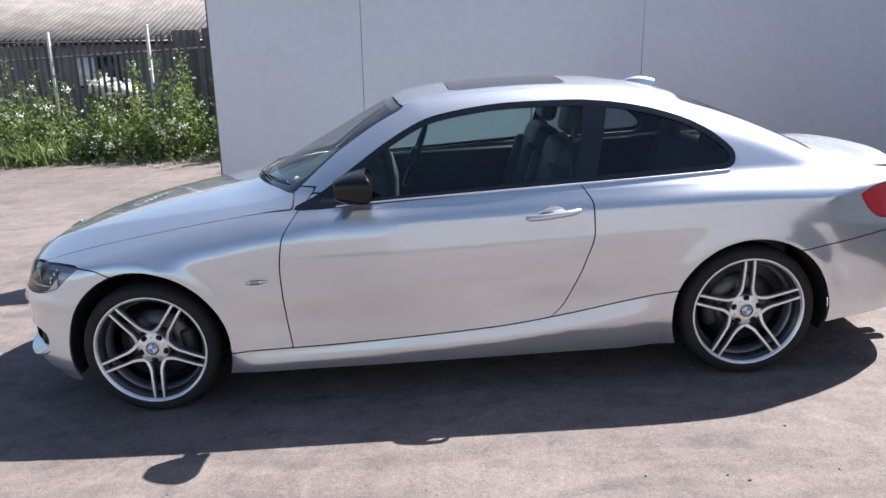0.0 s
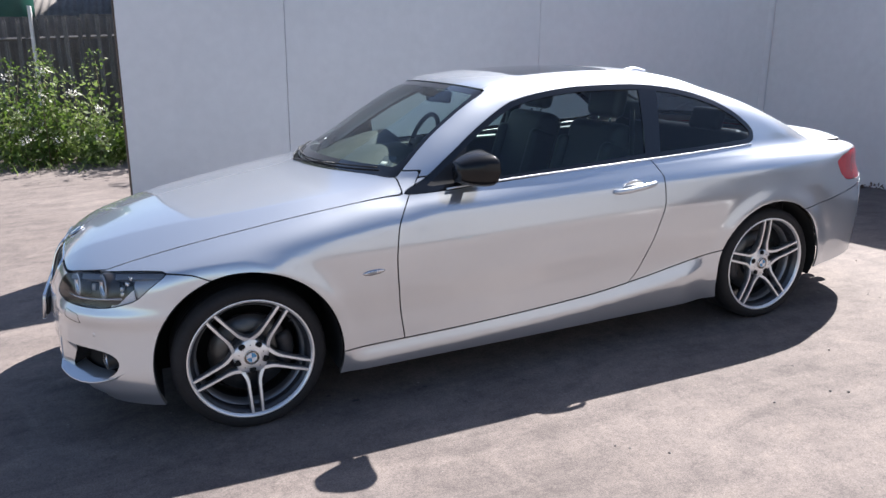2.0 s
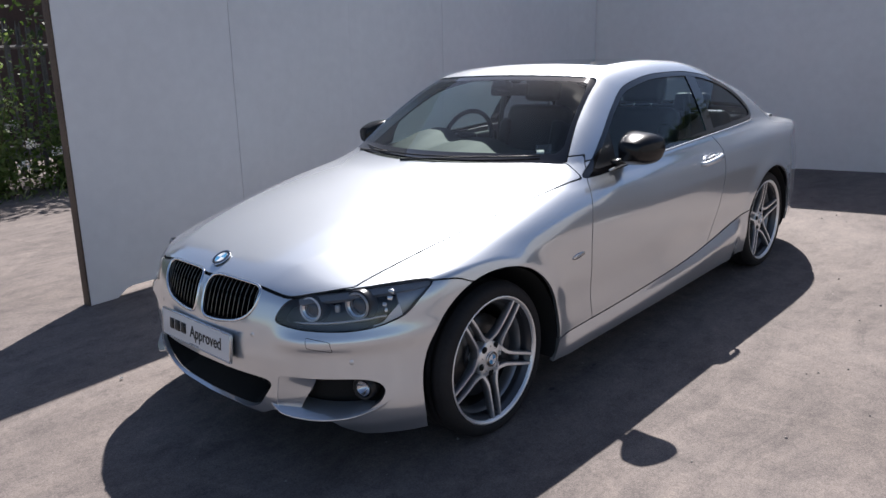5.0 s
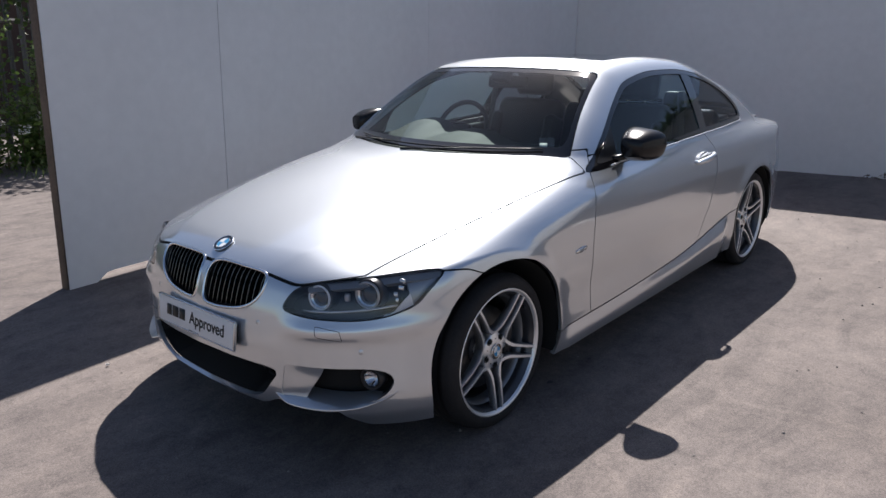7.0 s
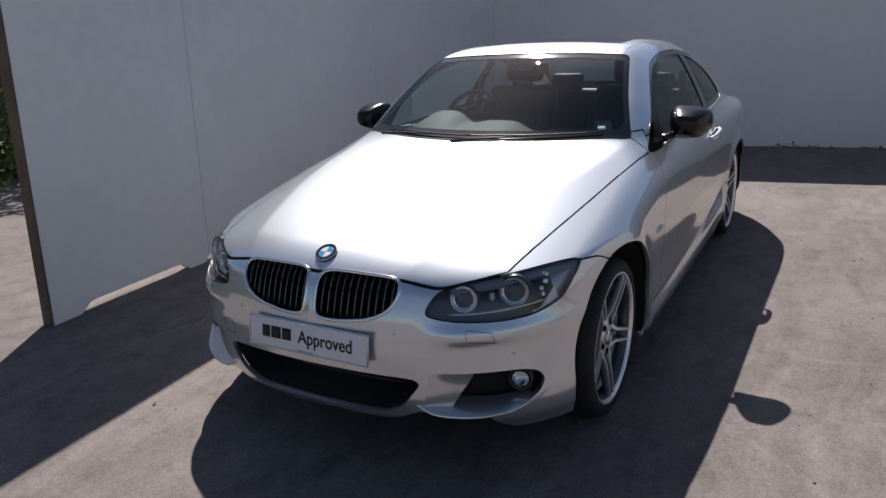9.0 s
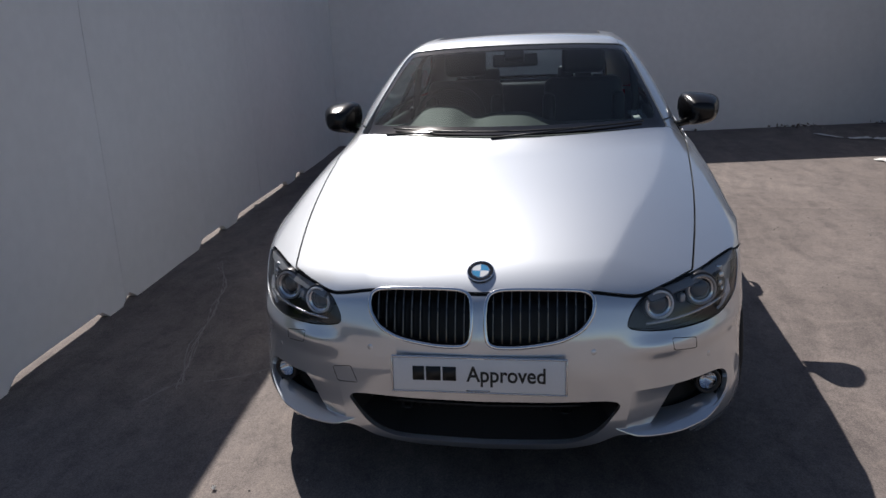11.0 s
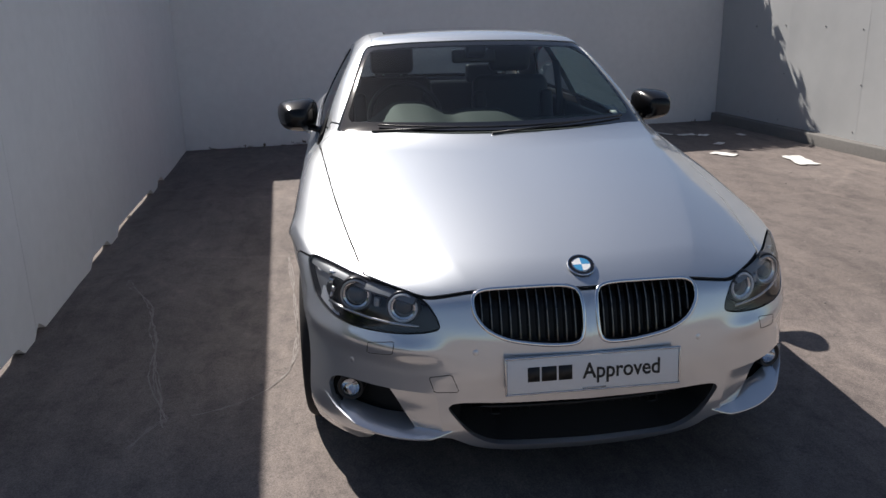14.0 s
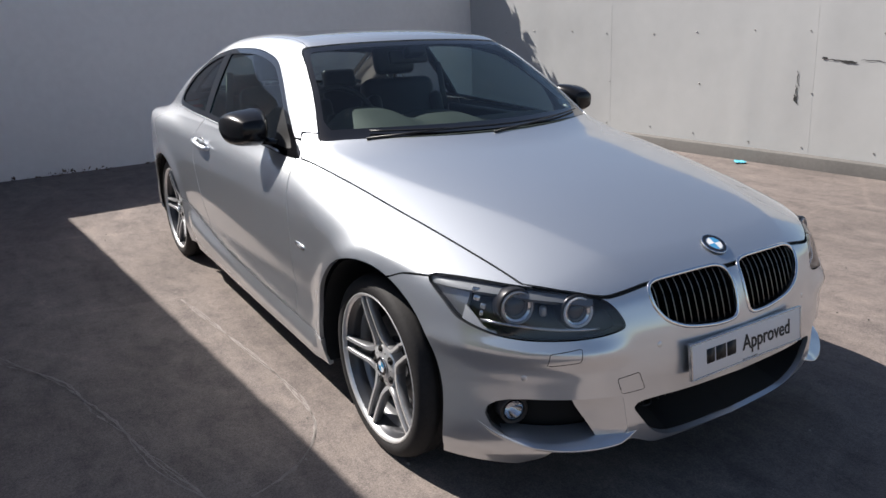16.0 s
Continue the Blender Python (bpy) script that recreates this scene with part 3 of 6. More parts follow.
def build_shed(x0, x1, y0, eave, top, deep, label):
    """A long low shed with a corrugated roof."""
    root = tagged(new("shed"), label, "shed", group="sheds behind the fence")
    z0 = ground_height((x0 + x1) / 2) - 0.1
    mid = (x0 + x1) / 2
    part("wall", box((x1 - x0 - 0.3, 0.2, eave + 0.4), pose(mid, y0 + 0.35, z0 + eave / 2 - 0.25), 0.01), BRICKWORK, root, "stained dark boarded wall", smooth=False)
    part("end_wall", box((0.2, deep * 2 - 0.8, eave + 0.4), pose(x1 - 0.3, y0 + deep, z0 + eave / 2 - 0.25), 0.01), BRICKWORK, root, smooth=False)
    gable = bmesh.new()
    tri = [[gable.verts.new((x1 - 0.3 + d, y, z0 + z)) for y, z in ((y0 + 0.1, eave - 0.05), (y0 + deep, top - 0.05), (y0 + 2 * deep - 0.1, eave - 0.05))] for d in (0, 0.1)]
    gable.faces.new(tri[0])
    gable.faces.new(tri[1])
    for k in range(3):
        gable.faces.new((tri[0][k], tri[0][(k + 1) % 3], tri[1][(k + 1) % 3], tri[1][k]))
    bmesh.ops.recalc_face_normals(gable, faces=gable.faces)
    part("gable", gable, BRICKWORK, root, smooth=False)
    corrugated("roof", x0, x1, (y0, z0 + eave), (y0 + deep, z0 + top), root, "weathered corrugated fibre cement roof")
    corrugated("rear_roof", x0, x1, (y0 + 2 * deep, z0 + eave), (y0 + deep, z0 + top), root, "")
    part("ridge_cap", tube([(x0, y0 + deep, z0 + top + 0.03), (x1, y0 + deep, z0 + top + 0.03)], 0.09, 8), ROOFING, root)
    part("gutter", tube([(x0, y0 - 0.02, z0 + eave - 0.07), (x1, y0 - 0.02, z0 + eave - 0.07)], 0.05, 8), BLACK, root)
    part("barge_board", tube([(x1 + 0.02, y0, z0 + eave - 0.02), (x1 + 0.02, y0 + deep, z0 + top - 0.02)], 0.07, 4), BOARD, root)
    for k in range(max(int((x1 - x0) / 3.4), 1)):
        x = x1 - 3.1 - 3.4 * k
        win = part("window", box((1.1, 0.06, 0.8), pose(x, y0 + 0.235, z0 + eave - 0.75), 0.005), BLACK, root)
        part("pane", box((0.46, 0.02, 0.68), pose(x - 0.26, y0 + 0.20, z0 + eave - 0.75)), ENAMEL_WHITE, win)
        part("pane", box((0.46, 0.02, 0.68), pose(x + 0.26, y0 + 0.20, z0 + eave - 0.75)), PROJECTOR, win)
    return root


build_shed(-24.0, -5.1, 14.6, 2.45, 3.85, 4.2, "long low shed with a weathered corrugated roof behind the fence")
build_shed(-5.0, -0.6, 14.2, 2.35, 3.15, 2.6, "smaller shed with a grey corrugated roof")


def build_brown_building():
    root = tagged(new("brick_building"), "dark brown brick building beyond the fence", "building")
    z0 = ground_height(4)
    part("wall", box((9.0, 0.3, 5.2), pose(3.7, 13.4, z0 + 2.5), 0.01), BROWN, root, smooth=False)
    part("end_wall", box((0.3, 5.0, 5.2), pose(-0.75, 16.0, z0 + 2.5), 0.01), BROWN, root, smooth=False)
    part("roof", box((9.6, 5.8, 0.2), pose(3.7, 16.0, z0 + 5.15), 0.02), ROOFING, root, smooth=False)


build_brown_building()


def build_tank():
    root = tagged(new("water_tank"), "dark green plastic water tank with a pale lid behind the fence", "tank")
    z0 = ground_height(-4.6)
    part("body", lathe([(0.0, 0.0), (0.56, 0.0), (0.60, 0.05), (0.60, 1.0), (0.57, 1.08), (0.0, 1.12)], 32), TANK, root).matrix_local = pose(-3.95, 13.2, z0 + 2.1, 90, 0, 0)
    part("stand", box((1.2, 1.2, 2.1), pose(-3.95, 13.2, z0 + 1.05), 0.02), BRICKWORK, root, smooth=False)


build_tank()


def build_screen():
    """Upright grey profiled sheets behind a stretch of the fence."""
    root = tagged(new("sheet_screen"), "grey upright profiled sheet screen behind the fence", "screen")
    for k in range(6):
        x = -4.6 + 0.62 * k
        y = 8.6 - 0.287 * x + 0.55
        bm = bmesh.new()
        cols = []
        for i in range(13):
            u = -0.3 + 0.6 * i / 12
            d = 0.03 * (1 if (i % 4) in (1, 2) else 0)
            cols.append((bm.verts.new((u, -d, 0)), bm.verts.new((u, -d, 2.15)), bm.verts.new((u, -d + 0.006, 0)), bm.verts.new((u, -d + 0.006, 2.15))))
        for p, q in zip(cols, cols[1:]):
            bm.faces.new((p[0], q[0], q[1], p[1]))
            bm.faces.new((p[2], p[3], q[3], q[2]))
            bm.faces.new((p[1], q[1], q[3], p[3]))
        part("sheet", bm, PALE, root, smooth=False).matrix_local = pose(x, y, ground_height(x) - 0.02, 0, 0, -16)


build_screen()


def build_sack(x, y, size, top, seed):
    """A slumped white bulk bag: a lumpy body with a gathered neck, on a pallet stack."""
    z0 = ground_height(x, y)
    root = tagged(new("rubble_sack"), "slumped white rubble sack stacked behind the fence", "sack", group="sacks behind the fence")
    root.location = (x, y, z0)
    bm = bmesh.new()
    bmesh.ops.create_icosphere(bm, subdivisions=3, radius=1.0)
    for v in bm.verts:
        w = 1 + 0.22 * noise.noise(v.co * 1.7 + Vector((seed, 0, 0))) + 0.07 * noise.noise(v.co * 5 + Vector((0, seed, 0)))
        flat = 0.72 if v.co.z < 0 else 1.0
        v.co = Vector((v.co.x * size[0] * w, v.co.y * size[1] * w, top - size[2] + v.co.z * size[2] * w * flat))
    part("bag", bm, PAPER, root)
    part("neck", lathe([(0.03, 0.0), (0.05, 0.03), (0.09, 0.10)], 14), PAPER, root).matrix_local = pose(0.04, 0, top - 0.03, 90, 0, 0)
    low = top - 1.7 * size[2]
    part("pallet_stack", box((size[0] * 1.9, size[1] * 1.9, low + 0.05), pose(0, 0, low / 2), 0.01), BOARD, root, smooth=False)


for k, (x, y, size, top) in enumerate(((-6.67, 11.41, (0.26, 0.26, 0.22), 1.33), (-6.43, 11.34, (0.32, 0.26, 0.25), 1.23), (-6.17, 11.37, (0.22, 0.26, 0.18), 1.19))):
    build_sack(x, y, size, top, 5.0 + 3 * k)


def build_overhang():
    """Leafy shoots hanging over the top of the end wall; only their shade falls into the yard."""
    root = tagged(new("climbing_plant"), "leafy climbing plant on the top corner of the end wall", "plant")
    leaves = bmesh.new()
    rnd = random.Random(8)
    for k in range(9):
        s = 5.0 + 2.3 * k / 8
        p = wall_point(EAST, s)
        c = Vector((p.x + 0.10, p.y, EAST_TOP + rnd.uniform(0.0, 0.10)))
        leafy(leaves, c, (0.16, 0.30, rnd.uniform(0.12, 0.30)), 70, 0.13, 400 + k)
    p, q = wall_point(EAST, 4.9), wall_point(EAST, 7.35)
    b = tube([(p.x + 0.08, p.y, EAST_TOP + 0.02), (q.x + 0.08, q.y, EAST_TOP + 0.02)], 0.02, 6)
    part("stem", b, STEM, root)
    tagged(part("foliage", leaves, LEAF_DARK, root), kind="stuff")


build_overhang()


def build_tree(x, y, reach, high):
    """A low dark tree: tapered trunk, limbs, and a ragged crown of many leaves down to the weeds."""
    rnd = random.Random(91)
    root = tagged(new("tree"), "dense dark green tree leaning over the weeds behind the wall", "tree")
    root.location = (x, y, ground_height(x, y))
    part("trunk", tube([(0, 0, -0.05), (0.04, 0.02, high * 0.3), (-0.03, 0.05, high * 0.62), (0.02, 0.0, high * 0.9)], [0.16, 0.13, 0.08, 0.03], 10), STEM, root)
    leaves = bmesh.new()
    for k in range(15):
        a = 2.4 * k
        z = high * (0.16 + 0.76 * (k + 0.5) / 15)
        out = reach * (0.60 + 0.25 * rnd.random()) * math.sin(math.pi * (0.24 + 0.66 * z / high)) ** 0.6
        tip = Vector((out * math.cos(a), out * math.sin(a), z + 0.25))
        part("limb", tube([(0, 0, z * 0.72), tip * 0.5 + Vector((0, 0, z * 0.42)), tip], [0.05, 0.032, 0.010], 6), STEM, root)
        for j in range(5):
            c = tip.lerp(Vector((0, 0, z)), 0.2 * j * rnd.random()) + Vector((rnd.gauss(0, 0.28), rnd.gauss(0, 0.28), rnd.gauss(0, 0.24)))
            leafy(leaves, c, (0.48, 0.48, 0.36), 105, 0.10, 900 + k * 7 + j, 0.05)
    tagged(part("foliage", leaves, LEAF_DARK, root), kind="stuff")


build_tree(2.05, 8.0, 1.75, 4.1)


def build_wall_foot_litter():
    """Dark dead leaves swept against the foot of the end wall."""
    bm = bmesh.new()
    rnd = random.Random(77)
    for k in range(26):
        p = wall_point(EAST, rnd.uniform(0.15, 7.0))
        leafy(bm, (p.x - 0.07, p.y, ground_height(p.x, p.y) + 0.012), (0.06, 0.10, 0.018), 9, 0.04, 700 + k, ground_height(p.x, p.y) + 0.002)
    tagged(part("leaf_litter", bm, BOARD), "dark dead leaves along the foot of the end wall", "leaf litter", kind="stuff")


build_wall_foot_litter()


# ---- small things on the ground ----
def scrap(name, x, y, size, seed, mat, label, category, lift=0.006):
    rnd = random.Random(seed)
    bm = bmesh.new()
    n = 7
    grid = [[bm.verts.new(((i / n - 0.5) * size[0] * (1 + 0.12 * rnd.uniform(-1, 1)), (j / n - 0.5) * size[1] * (1 + 0.15 * rnd.uniform(-1, 1)), lift + 0.012 * abs(noise.noise((i * 0.5, j * 0.5, seed * 1.7))) + rnd.uniform(0, 0.004))) for j in range(n + 1)] for i in range(n + 1)]
    for i in range(n):
        for j in range(n):
            bm.faces.new((grid[i][j], grid[i + 1][j], grid[i + 1][j + 1], grid[i][j + 1]))
    ex = bmesh.ops.extrude_face_region(bm, geom=list(bm.faces))
    for v in ex["geom"]:
        if isinstance(v, bmesh.types.BMVert):
            v.co.z += 0.0015
    bmesh.ops.recalc_face_normals(bm, faces=bm.faces)
    ob = part(name, bm, mat, smooth=False)
    ob.matrix_world = SLOPE @ pose(x, y, 0, 0, 0, rnd.uniform(0, 180))
    return tagged(ob, label, category, group="litter by the walls")


def build_grit():
    """Loose grit and stones strewn on the tarmac."""
    rnd = random.Random(21)
    verts, faces = [], []
    for _ in range(1700):
        x, y = rnd.uniform(-5, 4.5), rnd.uniform(-4.3, 2.0)
        r = 0.0022 + 0.006 * rnd.random() ** 3
        turn = rnd.uniform(0, 6.28)
        k = len(verts)
        for i in range(5):
            a = turn + i * 1.2566
            q = r * rnd.uniform(0.7, 1.2)
            verts.append(lay(x + q * math.cos(a), y + q * math.sin(a), 0.0005))
        for i in range(5):
            a = turn + i * 1.2566 + 0.4
            q = r * rnd.uniform(0.3, 0.7)
            verts.append(lay(x + q * math.cos(a), y + q * math.sin(a), r * rnd.uniform(0.5, 0.9)))
        faces.append(tuple(k + 5 + i for i in range(5)))
        for i in range(5):
            j = (i + 1) % 5
            faces.append((k + i, k + j, k + 5 + j, k + 5 + i))
    tagged(mesh_part("grit", verts, faces, GRIT, smooth=False), "scattered grit and small stones on the tarmac", "grit", kind="stuff")


def ground_mark(points, spread, strands, seed):
    """A pale line on the tarmac, dried water and reflected light as colour: fine strands that part and meet."""
    P = np.array(points, float)
    bm = bmesh.new()
    n = 90
    for k in range(strands):
        rows = []
        for i in range(n + 1):
            u = i / n * (len(P) - 1)
            j = min(int(u), len(P) - 2)
            a, b, c, d = P[max(j - 1, 0)], P[j], P[j + 1], P[min(j + 2, len(P) - 1)]
            t = u - j
            p = 0.5 * (2 * b + (c - a) * t + (2 * a - 5 * b + 4 * c - d) * t * t + (3 * b - a - 3 * c + d) * t ** 3)
            q = (c - b) / (np.linalg.norm(c - b) + 1e-9)
            side = np.array([-q[1], q[0]])
            p = p + side * spread * (1.8 * noise.noise((u * 0.7, seed, k * 7.0)) + 0.25 * noise.noise((u * 6, seed, k * 3.0)))
            w = 0.0065 * max(noise.noise((u * 5, seed + 3, k * 5.0)) + 0.35, 0.02)
            rows.append([bm.verts.new((*(p + e * side * w), ground_height(*(p + e * side * w)) + 0.0022)) for e in (-1, 1)])
        for (a, b), (c, d) in zip(rows, rows[1:]):
            bm.faces.new((a, c, d, b))
    tagged(part("pale_line", bm, PALE_LINE), "thin pale line on the tarmac, part dried water, part reflected light put in as colour", "stain", group="dried lines", kind="structure")


# ---- the car's outer skin, as curves of its plan, profile and sections ----
def curve(*points):
    """A smooth curve through a few points: a function of the first coordinate."""
    px = np.array([p[0] for p in points], float)
    py = np.array([p[1] for p in points], float)
    h, d = np.diff(px), np.diff(py) / np.diff(px)
    m = np.zeros(len(px))
    m[0], m[-1] = d[0], d[-1]
    for i in range(1, len(px) - 1):
        if d[i - 1] * d[i] > 0:
            a, b = 2 * h[i] + h[i - 1], h[i] + 2 * h[i - 1]
            m[i] = (a + b) / (a / d[i - 1] + b / d[i])

    def at(x):
        x = np.asarray(x, float)
        i = np.clip(np.searchsorted(px, x) - 1, 0, len(px) - 2)
        t = (x - px[i]) / h[i]
        low, high = t < 0, t > 1
        t = np.clip(t, 0, 1)
        y = (py[i] * (1 + 2 * t) * (1 - t) ** 2 + m[i] * h[i] * t * (1 - t) ** 2
             + py[i + 1] * t * t * (3 - 2 * t) + m[i + 1] * h[i] * t * t * (t - 1))
        y = np.where(low, py[0] + m[0] * (x - px[0]), y)
        return np.where(high, py[-1] + m[-1] * (x - px[-1]), y)
    return at


def smax(a, b, k):
    h = np.maximum(k - np.abs(a - b), 0) / k
    return np.maximum(a, b) + h * h * k / 4


def step(e0, e1, x):
    t = np.clip((x - e0) / (e1 - e0), 0, 1)
    return t * t * (3 - 2 * t)


AXLE, HUB_Z = 1.38, 0.31
plan_half = curve((-2.3, 0.78), (-1.95, 0.85), (-1.6, 0.888), (-1.2, 0.896), (-0.6, 0.892), (0.3, 0.892), (1.0, 0.897), (1.45, 0.902), (1.9, 0.878), (2.2, 0.84), (2.5, 0.79))
side_in = curve((0.10, -0.055), (0.22, -0.022), (0.30, -0.010), (0.40, -0.012), (0.55, -0.001), (0.68, 0.0), (0.78, -0.008), (0.86, -0.026), (0.94, -0.062), (1.02, -0.115), (1.15, -0.22))
hood_line = curve((-2.3, 0.60), (-2.14, 0.69), (-2.08, 0.722), (-2.0, 0.757), (-1.85, 0.805), (-1.6, 0.862), (-1.3, 0.913), (-1.0, 0.957), (-0.7, 0.99), (0.0, 0.995), (1.2, 0.985), (1.6, 0.968), (1.85, 0.950), (2.1, 0.924), (2.26, 0.900), (2.36, 0.862), (2.5, 0.78))
hood_drop = curve((-2.2, 0.085), (-1.8, 0.066), (-1.2, 0.060), (-0.6, 0.056), (0.5, 0.05), (1.5, 0.042), (2.3, 0.040))
dome_edge = curve((-2.2, 0.31), (-2.07, 0.335), (-1.9, 0.405), (-1.7, 0.47), (-1.42, 0.56), (-1.14, 0.632), (-0.8, 0.69), (-0.5, 0.74))
nose = curve((0.10, -2.03), (0.18, -2.10), (0.24, -2.15), (0.32, -2.165), (0.45, -2.165), (0.56, -2.15), (0.64, -2.125), (0.70, -2.095), (0.76, -2.03), (0.85, -1.9))
nose_round = curve((0.0, 0.0), (0.2, 0.010), (0.4, 0.045), (0.55, 0.10), (0.68, 0.195), (0.77, 0.31), (0.83, 0.44), (0.88, 0.66))
tail = curve((0.10, 2.36), (0.22, 2.40), (0.38, 2.43), (0.52, 2.445), (0.68, 2.425), (0.80, 2.375), (0.90, 2.365), (0.98, 2.34), (1.04, 2.30))
tail_round = curve((0.0, 0.0), (0.3, 0.018), (0.5, 0.06), (0.66, 0.14), (0.76, 0.25), (0.83, 0.40), (0.88, 0.60))
roof_line = curve((-1.5, 0.71), (-1.2, 0.86), (-0.93, 0.99), (-0.55, 1.180), (-0.28, 1.312), (-0.14, 1.362), (0.05, 1.384), (0.4, 1.393), (0.75, 1.378), (1.05, 1.334), (1.3, 1.254), (1.6, 1.128), (1.85, 1.008), (2.1, 0.86))
cabin_half = curve((-1.4, 0.70), (-0.9, 0.745), (-0.6, 0.775), (-0.2, 0.80), (0.3, 0.812), (0.8, 0.810), (1.2, 0.792), (1.6, 0.748), (1.9, 0.690), (2.2, 0.60))
sill_line = curve((-1.0, 0.285), (-0.6, 0.290), (0.2, 0.325), (0.55, 0.368), (0.8, 0.41), (1.0, 0.44))
low_edge = curve((-2.2, 0.186), (-1.95, 0.172), (-1.7, 0.165), (-0.98, 0.180), (0.0, 0.177), (0.98, 0.180), (1.7, 0.24), (2.1, 0.27), (2.45, 0.30))


def skin(x, y, z):
    """Below zero inside the closed outer shape, about metres from it outside."""
    a = np.abs(y)
    wide = plan_half(x) + side_in(z - 0.035 * step(-0.6, 1.6, x))
    for sx, wr in ((-AXLE, 0.382), (AXLE, 0.366)):
        r = np.hypot(x - sx, z - HUB_Z)
        wide = wide + 0.014 * np.exp(-((r - wr) / 0.055) ** 2) * (z > 0.1)
    wide = wide + 0.024 * step(0.012, -0.075, z - sill_line(x)) * step(-1.02, -0.9, x) * step(0.98, 0.8, x)
    top = hood_line(x) - hood_drop(x) * (a / 0.75) ** 2.6
    over = a - dome_edge(x)
    top = top - 0.165 * (np.sqrt(over * over + 0.00008) + over) * 0.5 * step(-2.16, -2.0, x) * step(-0.5, -0.7, x)
    front = nose(z) + nose_round(a) * (1 - 0.12 * step(0.5, 0.25, z))
    front = front - 0.017 * np.exp(-((z - 0.538) / 0.034) ** 2) * step(0.38, 0.56, a)
    back = tail(z) - tail_round(a)
    body = smax(smax(a - wide, z - top, 0.095), front - x, 0.05)
    body = smax(body, x - back, 0.05)
    q = 0.56 - 0.95 * np.clip(z - 0.97, 0, 0.36)
    shift = -q * a * a * step(0.5, -0.1, x) + 0.30 * a * a * step(0.7, 1.2, x)
    crown = 0.034 * (a / 0.6) ** 2.2 * step(-0.5, 0.1, x) * step(1.5, 1.0, x)
    up = np.maximum(z - 0.95, -0.03)
    cabin = smax((z - roof_line(x + shift) + crown) * 0.9, (a - cabin_half(x) + 0.45 * up + 0.36 * up * up) * 0.87, 0.075)
    cabin = np.maximum(cabin, 0.80 - z)
    h = np.maximum(0.045 - np.abs(body - cabin), 0) / 0.045
    return np.minimum(body, cabin) - h * h * 0.045 / 4


def skin_normal(x, y, z, e=0.0015):
    g = np.stack([skin(x + e, y, z) - skin(x - e, y, z), skin(x, y + e, z) - skin(x, y - e, z), skin(x, y, z + e) - skin(x, y, z - e)], -1)
    return g / np.linalg.norm(g, axis=-1, keepdims=True)


# ---- the car: skin cut into panels ----
def inside(points, p, q):
    """Signed distance (below zero inside) to a closed outline, rounded through a few points."""
    P = np.array(points, float)
    n, fine = len(P), []
    for i in range(n):
        a, b, c, d = P[i - 1], P[i], P[(i + 1) % n], P[(i + 2) % n]
        for t in np.linspace(0, 1, 7)[:-1]:
            fine.append(0.5 * (2 * b + (c - a) * t + (2 * a - 5 * b + 4 * c - d) * t * t + (3 * b - a - 3 * c + d) * t ** 3) * 0.8 + 0.2 * (b + (c - b) * t))
    return outline(np.array(fine), p, q)


def sharp(points, p, q):
    return outline(np.array(points, float), p, q)


def outline(P, p, q):
    p, q = np.asarray(p, float), np.asarray(q, float)
    best, odd = np.full(p.shape, 1e9), np.zeros(p.shape, bool)
    for i in range(len(P)):
        ax, ay = P[i - 1]
        bx, by = P[i]
        dx, dy = bx - ax, by - ay
        t = np.clip(((p - ax) * dx + (q - ay) * dy) / (dx * dx + dy * dy + 1e-12), 0, 1)
        best = np.minimum(best, (p - ax - t * dx) ** 2 + (q - ay - t * dy) ** 2)
        cross = ((ay > q) != (by > q)) & (p < (bx - ax) * (q - ay) / (by - ay + (1e-12 if by == ay else 0)) + ax)
        odd ^= cross
    d = np.sqrt(best)
    return np.where(odd, -d, d)


